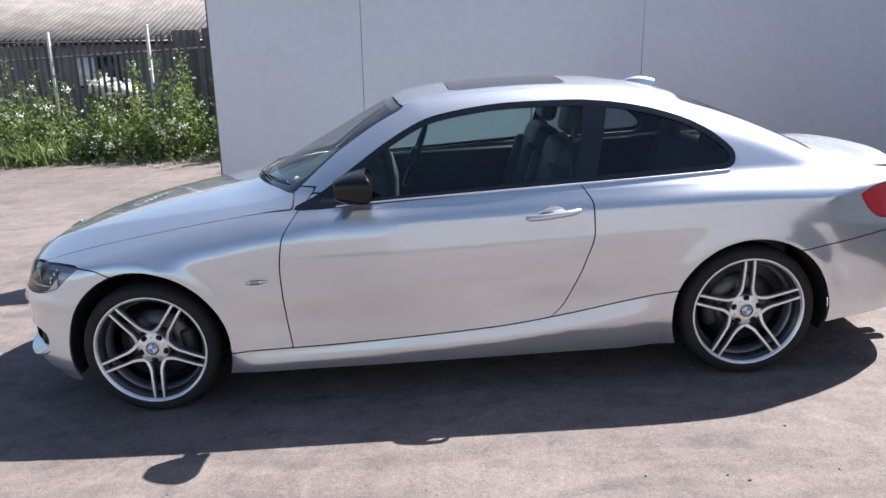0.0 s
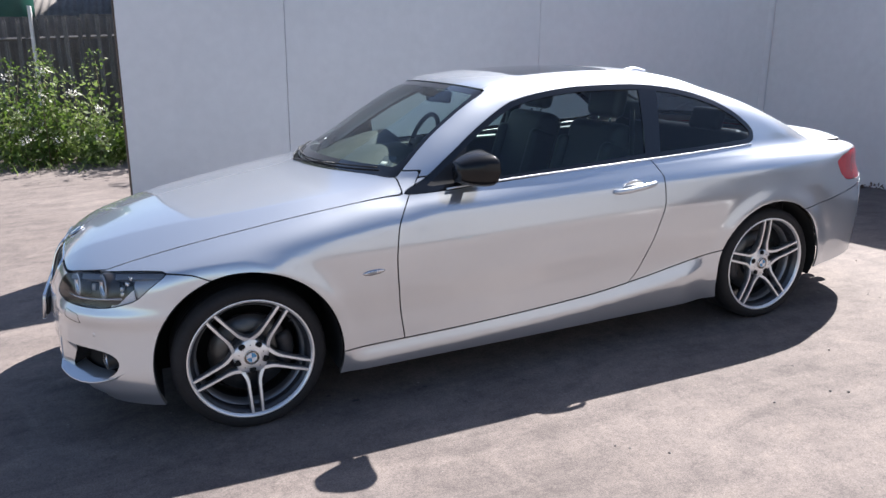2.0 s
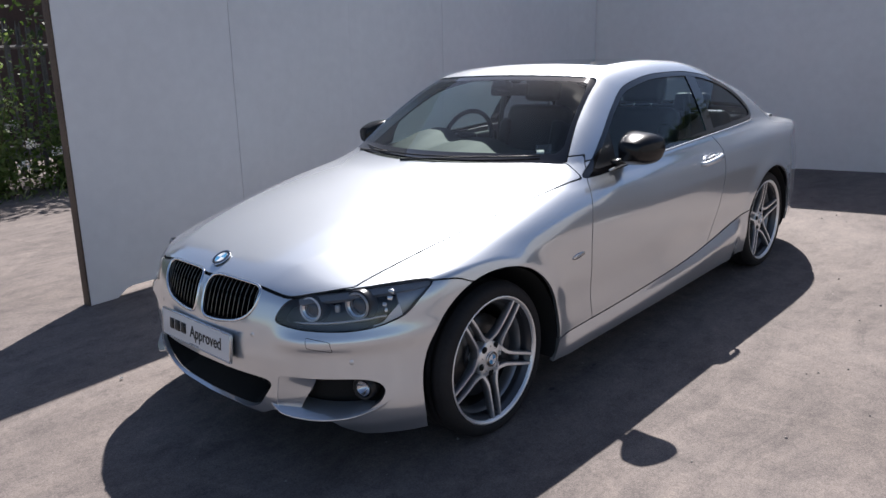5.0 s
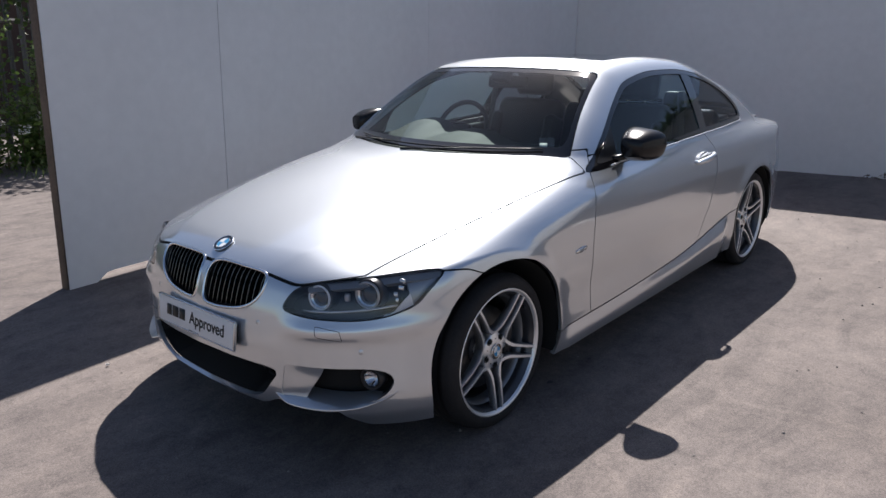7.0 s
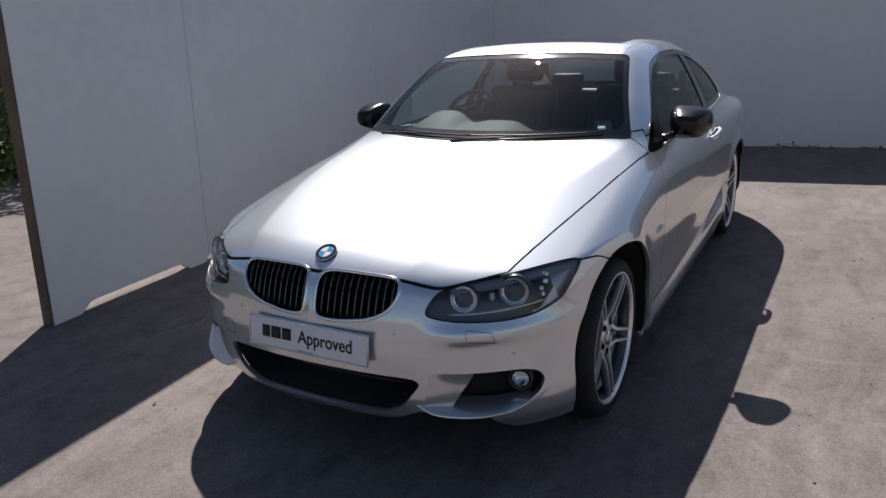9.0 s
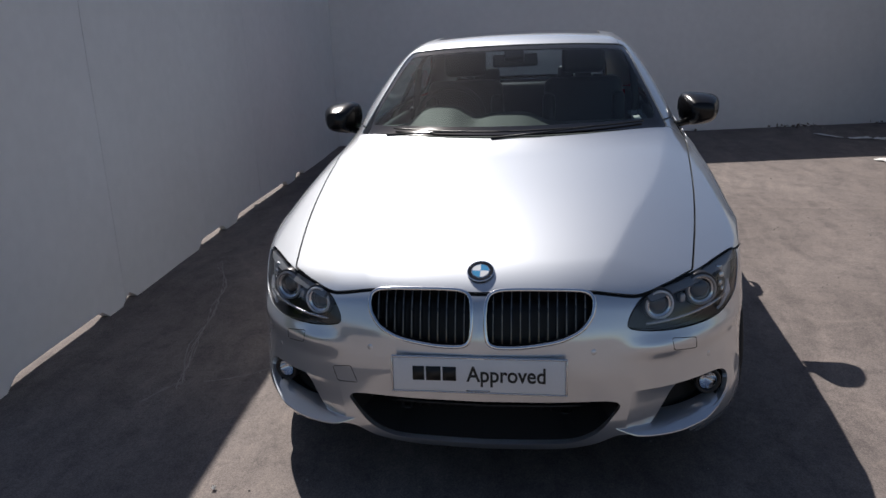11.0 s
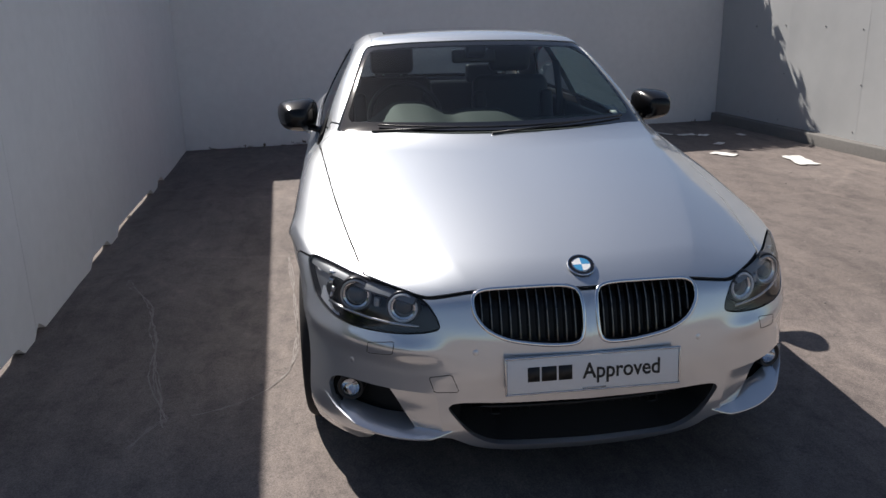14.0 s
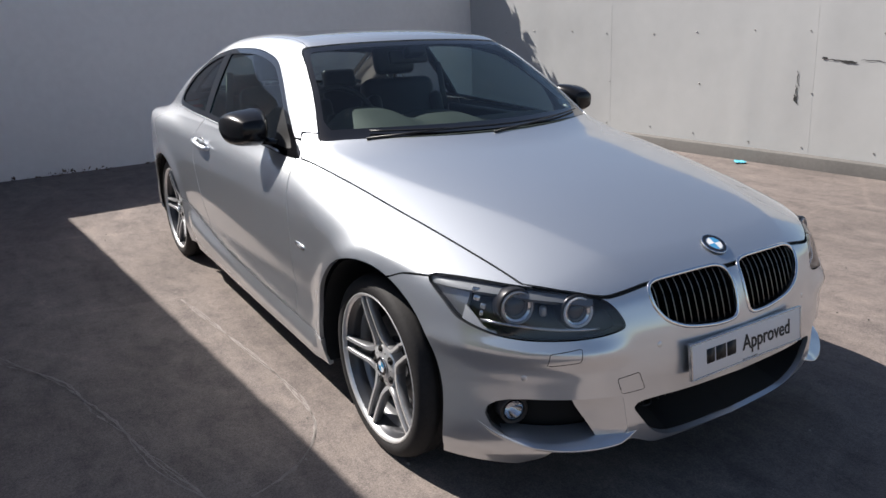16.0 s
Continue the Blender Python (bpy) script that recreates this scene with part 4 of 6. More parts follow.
class Skin:
    """The right half of the outer skin as polygons that can be split along lines."""

    def __init__(self):
        rays, nose_x, tail_x, z0 = [], -1.50, 1.72, 0.50
        for a in np.linspace(90, 1.2, 76):
            rays.append((nose_x, -radians(a)))
        for x in np.arange(nose_x, tail_x + 0.001, 0.0195):
            rays.append((x, 0.0))
        for a in np.linspace(2, 90, 40):
            rays.append((tail_x, radians(a)))
        th = np.radians(np.concatenate([np.linspace(-90, -27, 34), np.linspace(-26, 34, 66), np.linspace(35, 90, 48)]))
        ox = np.array([r[0] for r in rays])[:, None] + 0 * th[None, :]
        al = np.array([r[1] for r in rays])[:, None] + 0 * th[None, :]
        tt = th[None, :] + 0 * al
        dx, dy, dz = np.sin(al), np.cos(al) * np.cos(tt), np.cos(al) * np.sin(tt)
        lo, hi = np.full(dx.shape, 0.02), np.full(dx.shape, 2.2)
        for _ in range(34):
            mid = (lo + hi) / 2
            out = skin(ox + mid * dx, mid * dy, z0 + mid * dz) > 0
            hi, lo = np.where(out, mid, hi), np.where(out, lo, mid)
        pts = np.stack([ox + lo * dx, np.maximum(lo * dy, 0), z0 + lo * dz], -1)
        pts[:, -1, 1] = 0
        pts[:, 0, 1] = 0
        pts[0, :, 1] = 0
        pts[-1, :, 1] = 0
        n, m = pts.shape[:2]
        self.v = [p for p in pts.reshape(-1, 3)]
        self.faces = []
        for i in range(n - 1):
            for j in range(m - 1):
                a = i * m + j
                self.faces.append((a, a + 1, a + m + 1, a + m))
        self.n = n

    def split(self, faces, phi):
        """Cuts faces along phi = 0; returns those below zero and those above."""
        if not faces:
            return [], []
        A = np.array(self.v)
        f = phi(A[:, 0], A[:, 1], A[:, 2])
        f = np.where(np.abs(f) < 1e-5, 1e-5, f)
        sign = (f < 0).tolist()
        made, low, high = {}, [], []
        pend = []
        for face in faces:
            s = [sign[k] for k in face]
            if all(s):
                low.append(face)
            elif not any(s):
                high.append(face)
            else:
                a, b = [], []
                for i, k in enumerate(face):
                    k2 = face[(i + 1) % len(face)]
                    (a if s[i] else b).append(k)
                    if sign[k] != sign[k2]:
                        key = (min(k, k2), max(k, k2))
                        if key not in made:
                            t = f[key[0]] / (f[key[0]] - f[key[1]])
                            made[key] = len(self.v)
                            self.v.append(A[key[0]] * (1 - t) + A[key[1]] * t)
                            pend.append(made[key])
                        a.append(made[key])
                        b.append(made[key])
                if len(a) > 2:
                    low.append(tuple(a))
                if len(b) > 2:
                    high.append(tuple(b))
        if pend:
            Q = np.array([self.v[k] for k in pend])
            N = skin_normal(Q[:, 0], Q[:, 1], Q[:, 2])
            d = skin(Q[:, 0], Q[:, 1], Q[:, 2])[:, None]
            ok = np.abs(d) < 0.01
            R = np.where(ok, Q - d * N, Q)
            R[:, 1] = np.where(Q[:, 1] < 1e-6, 0, R[:, 1])
            for k, r in zip(pend, R):
                self.v[k] = r
        return low, high

    def panel(self, faces, phi, gap=0.0030):
        """Takes a panel out of faces: the panel, the dark gap round it, the rest."""
        low, rest = self.split(faces, lambda x, y, z: phi(x, y, z) - gap)
        inner, strip = self.split(low, lambda x, y, z: phi(x, y, z) + gap)
        return inner, strip, rest


def rim_edges(faces):
    count = {}
    for f in faces:
        for i, k in enumerate(f):
            e = (k, f[(i + 1) % len(f)])
            key = (min(e), max(e))
            count[key] = None if key in count else e
    return [e for e in count.values() if e]


def rim_loops(edges):
    """Chains of border edges in order."""
    nxt = {}
    for a, b in edges:
        nxt.setdefault(a, []).append(b)
    loops = []
    while nxt:
        a = next(iter(nxt))
        loop = [a]
        while a in nxt:
            b = nxt[a].pop()
            if not nxt[a]:
                del nxt[a]
            a = b
            if a == loop[0]:
                break
            loop.append(a)
        loops.append(loop)
    return loops


def skin_mesh(sk, name, faces, mat, parent, label="", both=False, left=False, push=0.0, lip=0.010, lip_in=None, smooth_lip=False):
    """A panel as one mesh: its face on the skin (pushed in by push), and a border turned inwards by lip."""
    keys = sorted({k for f in faces for k in f})
    P = np.array([sk.v[k] for k in keys])
    N = skin_normal(P[:, 0], P[:, 1], P[:, 2])
    N[:, 1] = np.where(P[:, 1] < 1e-6, 0, N[:, 1])
    N /= np.linalg.norm(N, axis=1, keepdims=True)
    P = P - push * N
    P[:, 1] = np.maximum(P[:, 1], 0)
    at = {k: i for i, k in enumerate(keys)}
    V, F, NN = list(P), [tuple(at[k] for k in f) for f in faces], list(N)
    if lip:
        for a, b in rim_edges(faces):
            i, j = at[a], at[b]
            if P[i][1] < 1e-4 and P[j][1] < 1e-4:
                continue
            inn_i, inn_j = P[i] - lip * N[i], P[j] - lip * N[j]
            inn_i[1], inn_j[1] = max(inn_i[1], 0), max(inn_j[1], 0)
            e = np.cross(P[j] - P[i], N[i])
            e = e / (np.linalg.norm(e) + 1e-9) * math.copysign(1, lip)
            k = len(V)
            V += [P[i], P[j], inn_j, inn_i]
            NN += [e, e, e, e]
            F.append((k, k + 3, k + 2, k + 1))
    a, b, c = (P[k] for k in F[len(faces) // 2][:3])
    if np.cross(b - a, c - a) @ N[F[len(faces) // 2][0]] < 0:
        F = [tuple(reversed(f)) for f in F]
    V, NN = np.array(V), np.array(NN)
    M = np.array([1, -1, 1])
    if both:
        n = len(V)
        twin = np.arange(n) + n
        seam = V[:, 1] < 1e-6
        F2 = [tuple(int(k) if seam[k] else int(twin[k]) for k in reversed(f)) for f in F]
        V, NN, F = np.concatenate([V, V * M]), np.concatenate([NN, NN * M]), F + F2
        used = sorted({k for f in F for k in f})
        pos = {k: i for i, k in enumerate(used)}
        V, NN, F = V[used], NN[used], [tuple(pos[k] for k in f) for f in F]
    elif left:
        V, NN, F = V * M, NN * M, [tuple(reversed(f)) for f in F]
    return mesh_part(name, V, F, mat, parent, label, normals=NN)


def build_car():
    car = tagged(new("car"), "silver metallic two-door coupe with alloy wheels parked on tarmac", "car")
    car.matrix_world = SLOPE
    sk = Skin()
    F = sk.faces
    gaps = []

    def take(phi, gap=0.0030):
        nonlocal F
        got, strip, F = sk.panel(F, phi, gap)
        gaps.extend(strip)
        return got

    def drop(phi):
        nonlocal F
        _, F = sk.split(F, phi)

    drop(lambda x, y, z: z - low_edge(x))
    drop(lambda x, y, z: np.maximum(np.hypot(x + AXLE, (z - HUB_Z) * 0.99) - 0.381, 0.5 - y))
    drop(lambda x, y, z: np.maximum(np.hypot(x - AXLE, (z - HUB_Z) * 1.01) - 0.363, 0.5 - y))
    # beside the mouth the bumper ends at the splitter blade
    front_low = curve((0.0, 0.192), (0.20, 0.197), (0.28, 0.209), (0.35, 0.233), (0.42, 0.262), (0.50, 0.254), (0.62, 0.254), (0.650, 0.20), (0.69, 0.168), (0.9, 0.158))
    drop(lambda x, y, z: np.maximum(z - front_low(y), x + 1.84 + 0.3 * (z - 0.2)))
    # windscreen, rear window, side windows
    ws = [(0, 0.992), (0.35, 0.990), (0.62, 0.981), (0.705, 0.975), (0.70, 1.00), (0.64, 1.13), (0.575, 1.272), (0.545, 1.312), (0.50, 1.322), (0.30, 1.334), (0, 1.339), (-0.30, 1.334), (-0.54, 1.312), (-0.70, 0.98), (-0.35, 0.990)]
    screen = take(lambda x, y, z: np.maximum(inside(ws, y, z), x - 0.25), 0.0015)
    rw = [(0, 1.004), (0.40, 1.000), (0.55, 0.996), (0.575, 1.025), (0.55, 1.15), (0.51, 1.245), (0.42, 1.270), (0, 1.282), (-0.51, 1.245), (-0.56, 1.000)]
    back = take(lambda x, y, z: np.maximum(inside(rw, y, z), 1.0 - x), 0.0015)
    dlo = [(-0.66, 0.912), (-0.55, 0.970), (-0.42, 1.055), (-0.24, 1.170), (-0.06, 1.258), (0.12, 1.292), (0.33, 1.308), (0.65, 1.302), (0.85, 1.277), (1.0, 1.242), (1.14, 1.192), (1.25, 1.126), (1.325, 1.056), (1.336, 1.012), (1.29, 0.972), (1.0, 0.962), (0.6, 0.955), (0.1, 0.936), (-0.3, 0.921)]
    side_glass = take(lambda x, y, z: np.maximum(inside(dlo, x, z), 0.4 - y), 0.0012)

    # the face: kidneys, lower intake, lamp recesses, headlights
    kid = [(0.016, 0.64), (0.022, 0.695), (0.06, 0.712), (0.18, 0.713), (0.305, 0.708), (0.340, 0.690), (0.338, 0.645), (0.305, 0.602), (0.24, 0.573), (0.13, 0.556), (0.05, 0.556), (0.022, 0.575)]
    kidney = take(lambda x, y, z: np.maximum(inside(kid, y, z), x + 1.7), 0.0)
    intake = take(lambda x, y, z: np.maximum(inside([(0, 0.388), (0.25, 0.387), (0.38, 0.383), (0.418, 0.368), (0.395, 0.33), (0.345, 0.272), (0.27, 0.240), (0.1, 0.233), (0, 0.232), (-0.1, 0.232), (-0.34, 0.27), (-0.41, 0.37), (-0.25, 0.387)], y, z), x + 1.7), 0.0)
    fog = take(lambda x, y, z: np.maximum(sharp([(0.452, 0.408), (0.60, 0.409), (0.69, 0.407), (0.725, 0.401), (0.750, 0.388), (0.765, 0.368), (0.768, 0.345), (0.760, 0.316), (0.738, 0.292), (0.70, 0.277), (0.60, 0.262), (0.50, 0.264), (0.432, 0.283)], y, z), x + 1.5), 0.0)
    lamp = take(lambda x, y, z: np.maximum(inside([(0.448, 0.604), (0.470, 0.640), (0.520, 0.674), (0.62, 0.694), (0.78, 0.706), (0.98, 0.716), (1.13, 0.718), (1.165, 0.708), (1.10, 0.656), (1.04, 0.613), (0.92, 0.586), (0.78, 0.578), (0.60, 0.582), (0.50, 0.590)], y + 0.8 * (x + 2.1), z), x + 1.45), 0.002)
    tail_lamp = take(lambda x, y, z: np.maximum(sharp([(1.865, 0.828), (1.92, 0.858), (2.04, 0.874), (2.7, 0.874), (2.7, 0.725), (2.10, 0.705), (1.97, 0.715), (1.91, 0.755)], x, z), 0.38 - y), 0.002)

    # panels
    hood_side = curve((-2.1, 0.60), (-1.86, 0.645), (-1.6, 0.69), (-1.35, 0.725), (-1.2, 0.742), (-0.95, 0.767), (-0.72, 0.790), (-0.55, 0.81))
    hood_nose = curve((0.0, -2.084), (0.04, -2.082), (0.18, -2.070), (0.36, -2.055), (0.45, -2.040), (0.55, -1.975), (0.66, -1.86), (0.8, -1.70))
    hood_back = lambda a: -0.957 + 0.565 * a * a
    hood = take(lambda x, y, z: np.maximum(np.maximum((y - hood_side(x)) * 0.95, (hood_nose(y) - x) * 0.75), np.maximum(np.maximum(x - hood_back(y), x + 0.668), 0.6 - z)), 0.0032)
    cowl = take(lambda x, y, z: np.maximum(np.maximum(y - 0.695, hood_back(y) - x), np.maximum(x + 0.672, z - 0.995)), 0.001)
    bump_top = curve((-2.3, 0.70), (-2.1, 0.70), (-1.70, 0.712), (-1.58, 0.702), (-1.50, 0.672), (-1.40, 0.655))
    bumper = take(lambda x, y, z: np.maximum(z - bump_top(x), x + 1.42))
    door_front = curve((0.20, -0.715), (0.29, -0.722), (0.45, -0.736), (0.62, -0.740), (0.78, -0.722), (0.90, -0.650), (0.93, -0.62), (1.0, -0.56))
    door_back = curve((0.30, 0.40), (0.345, 0.45), (0.40, 0.512), (0.50, 0.572), (0.62, 0.628), (0.75, 0.668), (0.86, 0.668), (0.92, 0.640), (0.97, 0.605))
    skirt = take(lambda x, y, z: np.maximum(z - sill_line(x), np.abs(x) - 1.12))
    fender = take(lambda x, y, z: np.maximum(x - door_front(z), np.maximum(z - 1.0, x + 0.45)))
    door = take(lambda x, y, z: np.maximum(np.maximum(door_front(z) - x, x - door_back(z)), z - 0.975))
    rear_top = curve((1.4, 0.595), (1.57, 0.602), (1.8, 0.628), (2.0, 0.655), (2.3, 0.69), (2.6, 0.70))
    rear_bumper = take(lambda x, y, z: np.maximum(z - rear_top(x), 1.4 - x))
    trunk = take(lambda x, y, z: np.maximum(np.maximum(y - 0.64 + 0.2 * (x - 1.8), 1.765 - 0.12 * y * y - x), 0.69 - z))
    sun_roof = take(lambda x, y, z: np.maximum(np.maximum(sharp([(0.055, 0), (0.07, 0.40), (0.10, 0.44), (0.60, 0.44), (0.63, 0.40), (0.635, 0), (0.63, -0.4), (0.07, -0.4)], x, y), 1.2 - z), -1), 0.003)
    rail = curve((-0.3, 0.540), (0.0, 0.515), (0.5, 0.52), (1.0, 0.50), (1.4, 0.49))
    roof = take(lambda x, y, z: np.maximum(np.maximum(y - rail(x), 1.10 - z), np.maximum(x - 1.32, -0.45 - x)), 0.0012)
    quarter = F

    # one mesh for centred panels, one a side for the rest
    skin_mesh(sk, "hood", hood, PAINT, car, "silver bonnet with two soft power lines", both=True)
    skin_mesh(sk, "roof", roof, PAINT, car, both=True)
    skin_mesh(sk, "sunroof", sun_roof, GLOSS_BLACK, car, "dark glass sunroof", both=True, push=0.001)
    skin_mesh(sk, "boot_lid", trunk, PAINT, car, both=True)
    front = skin_mesh(sk, "front_bumper", bumper, PAINT, car, "silver sports front bumper", both=True, lip=0.016)
    skin_mesh(sk, "rear_bumper", rear_bumper, PAINT, car, both=True)
    skin_mesh(sk, "cowl", cowl, BLACK, car, "black plastic cowl under the windscreen", both=True, push=0.022, lip=0.0)
    skin_mesh(sk, "panel_gap", gaps, SEAL, car, "dark gap between the panels", both=True, push=0.012, lip=0.0)
    frit, pane = sk.split(screen, lambda x, y, z: -inside(ws, y, z) - 0.018 - 0.022 * step(1.05, 1.00, z))
    glass_front = skin_mesh(sk, "windscreen", pane, CLEAR, car, "clear windscreen", both=True, push=0.004, lip=0.0)
    skin_mesh(sk, "screen_border", frit, GLOSS_BLACK, glass_front, both=True, push=0.004, lip=0.004)
    frit, pane = sk.split(back, lambda x, y, z: -inside(rw, y, z) - 0.03)
    rear_glass = skin_mesh(sk, "rear_window", pane, PRIVACY, car, "dark tinted rear window", both=True, push=0.004, lip=0.0)
    skin_mesh(sk, "screen_border", frit, GLOSS_BLACK, rear_glass, both=True, push=0.004, lip=0.004)
    skin_mesh(sk, "headliner", roof, TRIM_GREY, car, "dark cloth headliner", both=True, push=0.035, lip=0.0)
    for left in (True, False):
        s = -1 if left else 1
        skin_mesh(sk, "front_wing", fender, PAINT, car, left=left, lip=0.016)
        leaf = skin_mesh(sk, "door", door, PAINT, car, "silver coupe door", left=left)
        skin_mesh(sk, "quarter_panel", quarter, PAINT, car, left=left, lip=0.016)
        skin_mesh(sk, "side_skirt", skirt, PAINT, car, left=left, lip=0.02)
        skin_mesh(sk, "tail_light", tail_lamp, REDLENS, car, "red rear lamp", left=left, push=0.002)
        # side windows: gloss surround, sail, door glass, pillar, rear glass
        surround, rest = sk.split(side_glass, lambda x, y, z: -inside(dlo, x, z) - 0.024)
        sail, rest = sk.split(rest, lambda x, y, z: x + 0.37 - 0.30 * (z - 0.95))
        front_glass, rest = sk.split(rest, lambda x, y, z: x - 0.600 - 0.24 * (z - 0.96))
        pillar, rear_pane = sk.split(rest, lambda x, y, z: x - 0.690 - 0.30 * (z - 0.96))
        skin_mesh(sk, "window_surround", surround, GLOSS_BLACK, car, "gloss black window surround", left=left, push=0.002, lip=0.006)
        skin_mesh(sk, "window_sail", sail, BLACK, car, left=left, push=0.002, lip=0.006)
        skin_mesh(sk, "door_glass", front_glass, TINT, car, "green tinted door glass", left=left, push=0.008, lip=0.0)
        skin_mesh(sk, "centre_pillar", pillar, GLOSS_BLACK, car, "gloss black pillar between the windows", left=left, push=0.003, lip=0.01)
        skin_mesh(sk, "quarter_glass", rear_pane, PRIVACY, car, "dark tinted rear side glass", left=left, push=0.008, lip=0.0)
        build_headlight(sk, car, lamp, left)
        build_fog(sk, car, fog, front, left)
        build_kidney(sk, car, kidney, kid, left)
        build_mirror(car, s)
        build_handle(sk, leaf, s)
        build_side_marker(car, s)
    mouth = skin_mesh(sk, "lower_intake", intake, SEAL, car, "black lower intake", both=True, push=0.15, lip=-0.132)
    build_mouth_bars(mouth)
    build_badges(car, front)
    build_trim(sk, car)
    build_interior(car)
    build_under(car)
    for name, x, s in (("front", -AXLE, -1), ("front", -AXLE, 1), ("rear", AXLE, -1), ("rear", AXLE, 1)):
        build_wheel(car, x, s, name == "front")
    return car


@functools.lru_cache(None)
def nose_x(a, z):
    """Where the front of the skin lies, at a from the middle and z up."""
    lo, hi = -2.6, -1.3
    for _ in range(19):
        mid = (lo + hi) / 2
        if skin(np.array([mid]), np.array([a]), np.array([z]))[0] > 0:
            lo = mid
        else:
            hi = mid
    return lo


@functools.lru_cache(None)
def side_y(x, z):
    lo, hi = 0.3, 1.3
    for _ in range(19):
        mid = (lo + hi) / 2
        if skin(np.array([x]), np.array([mid]), np.array([z]))[0] > 0:
            hi = mid
        else:
            lo = mid
    return lo


@functools.lru_cache(None)
def top_z(x, y):
    lo, hi = 0.5, 1.8
    for _ in range(19):
        mid = (lo + hi) / 2
        if skin(np.array([x]), np.array([y]), np.array([mid]))[0] > 0:
            hi = mid
        else:
            lo = mid
    return lo


def build_headlight(sk, car, faces, left):
    s = -1 if left else 1
    lamp = skin_mesh(sk, "headlight", faces, LAMP_DARK, car, "headlight with twin round projectors behind a clear lens", left=left, push=0.062, lip=-0.060)
    skin_mesh(sk, "lens", faces, LENS, lamp, "clear lamp lens", left=left, push=0.002, lip=0.0)
    top_edge = curve((0.45, 0.625), (0.52, 0.674), (0.62, 0.694), (0.78, 0.706), (0.98, 0.716), (1.2, 0.718))
    along = lambda x, y: y + 0.8 * (x + 2.1)
    brow, rest = sk.split(faces, lambda x, y, z: np.maximum(top_edge(along(x, y)) - 0.021 - z, 0.56 - along(x, y)))
    skin_mesh(sk, "lamp_brow", brow, LAMP_BROW, lamp, "pale grey brow above the projectors", left=left, push=0.010, lip=0.022)
    end, rest = sk.split(rest, lambda x, y, z: 1.02 - 0.35 * (z - 0.66) - along(x, y))
    skin_mesh(sk, "indicator", end, LAMP_GREY, lamp, "bright indicator reflector", left=left, push=0.022, lip=0.02)
    for a, z, r, name in ((0.532, 0.641, 0.045, "inner"), (0.668, 0.653, 0.049, "outer")):
        x = nose_x(a, z) + 0.036
        m = pose(x, s * a, z, 0, -84, -s * 16) @ pose(0, 0, 0, 90, 0, 0)
        part("projector_shroud", lathe([(r + 0.009, -0.045), (r + 0.007, -0.004), (r + 0.003, 0.003), (r - 0.001, 0.0)], 40), LAMP_DARK, lamp).matrix_local = m
        part("light_ring", lathe([(r, 0.001), (r - 0.002, 0.006), (r - 0.0055, 0.0065), (r - 0.0075, 0.002)], 40), LAMP_RING if name == "inner" else LAMP_GREY, lamp, "pale ring round the projector").matrix_local = m
        part("ring_step", lathe([(r - 0.0075, 0.002), (r - 0.009, -0.004), (r - 0.013, -0.002), (r - 0.015, -0.008)], 40), CHROME, lamp, "bright step inside the ring").matrix_local = m
        part("reflector_bowl", lathe([(r - 0.015, -0.006), (r - 0.018, -0.022), (0.0, -0.036)], 32), SATIN, lamp).matrix_local = m
        bm = bmesh.new()
        v = bmesh.ops.create_uvsphere(bm, u_segments=24, v_segments=12, radius=r - 0.0155)["verts"]
        bmesh.ops.scale(bm, vec=(1, 0.45, 1), verts=v)
        part("projector", bm, PROJECTOR, lamp, "dark glass projector").matrix_local = m @ pose(0, -0.012, 0)
    # faceted reflector outboard of the outer projector
    for k in range(4):
        a, z = 0.735 + 0.006 * (k % 2), 0.690 - 0.019 * k
        part("side_facet", box((0.012, 0.024 - 0.004 * k, 0.016), pose(nose_x(a, z) + 0.032, s * a, z, 10, 12, -s * (34 + 6 * k)), 0.003), CHROME if k % 2 else SATIN, lamp)
    # bright catch between the projectors and a rim along the lower edge
    x = nose_x(0.603, 0.655) + 0.045
    part("side_reflector", box((0.02, 0.020, 0.030), pose(x + 0.006, s * 0.604, 0.640, 0, 8, -s * 30), 0.006), LAMP_GREY, lamp)
    pts = [(nose_x(a, 0.597) + 0.026, s * a, 0.597 + 0.02 * ((a - 0.5) / 0.25) ** 2) for a in np.linspace(0.49, 0.75, 9)]
    part("trim_strip", tube(pts, 0.005, 6), SATIN, lamp)
    edge, rest = sk.split(rest, lambda x, y, z: np.maximum(z - 0.593 - 0.80 * np.maximum(along(x, y) - 0.945, 0), 0.90 - along(x, y)))
    if edge:
        skin_mesh(sk, "lamp_rim", edge, LAMP_RING, lamp, "pale rim along the lower outer edge", left=left, push=0.012, lip=0.006)


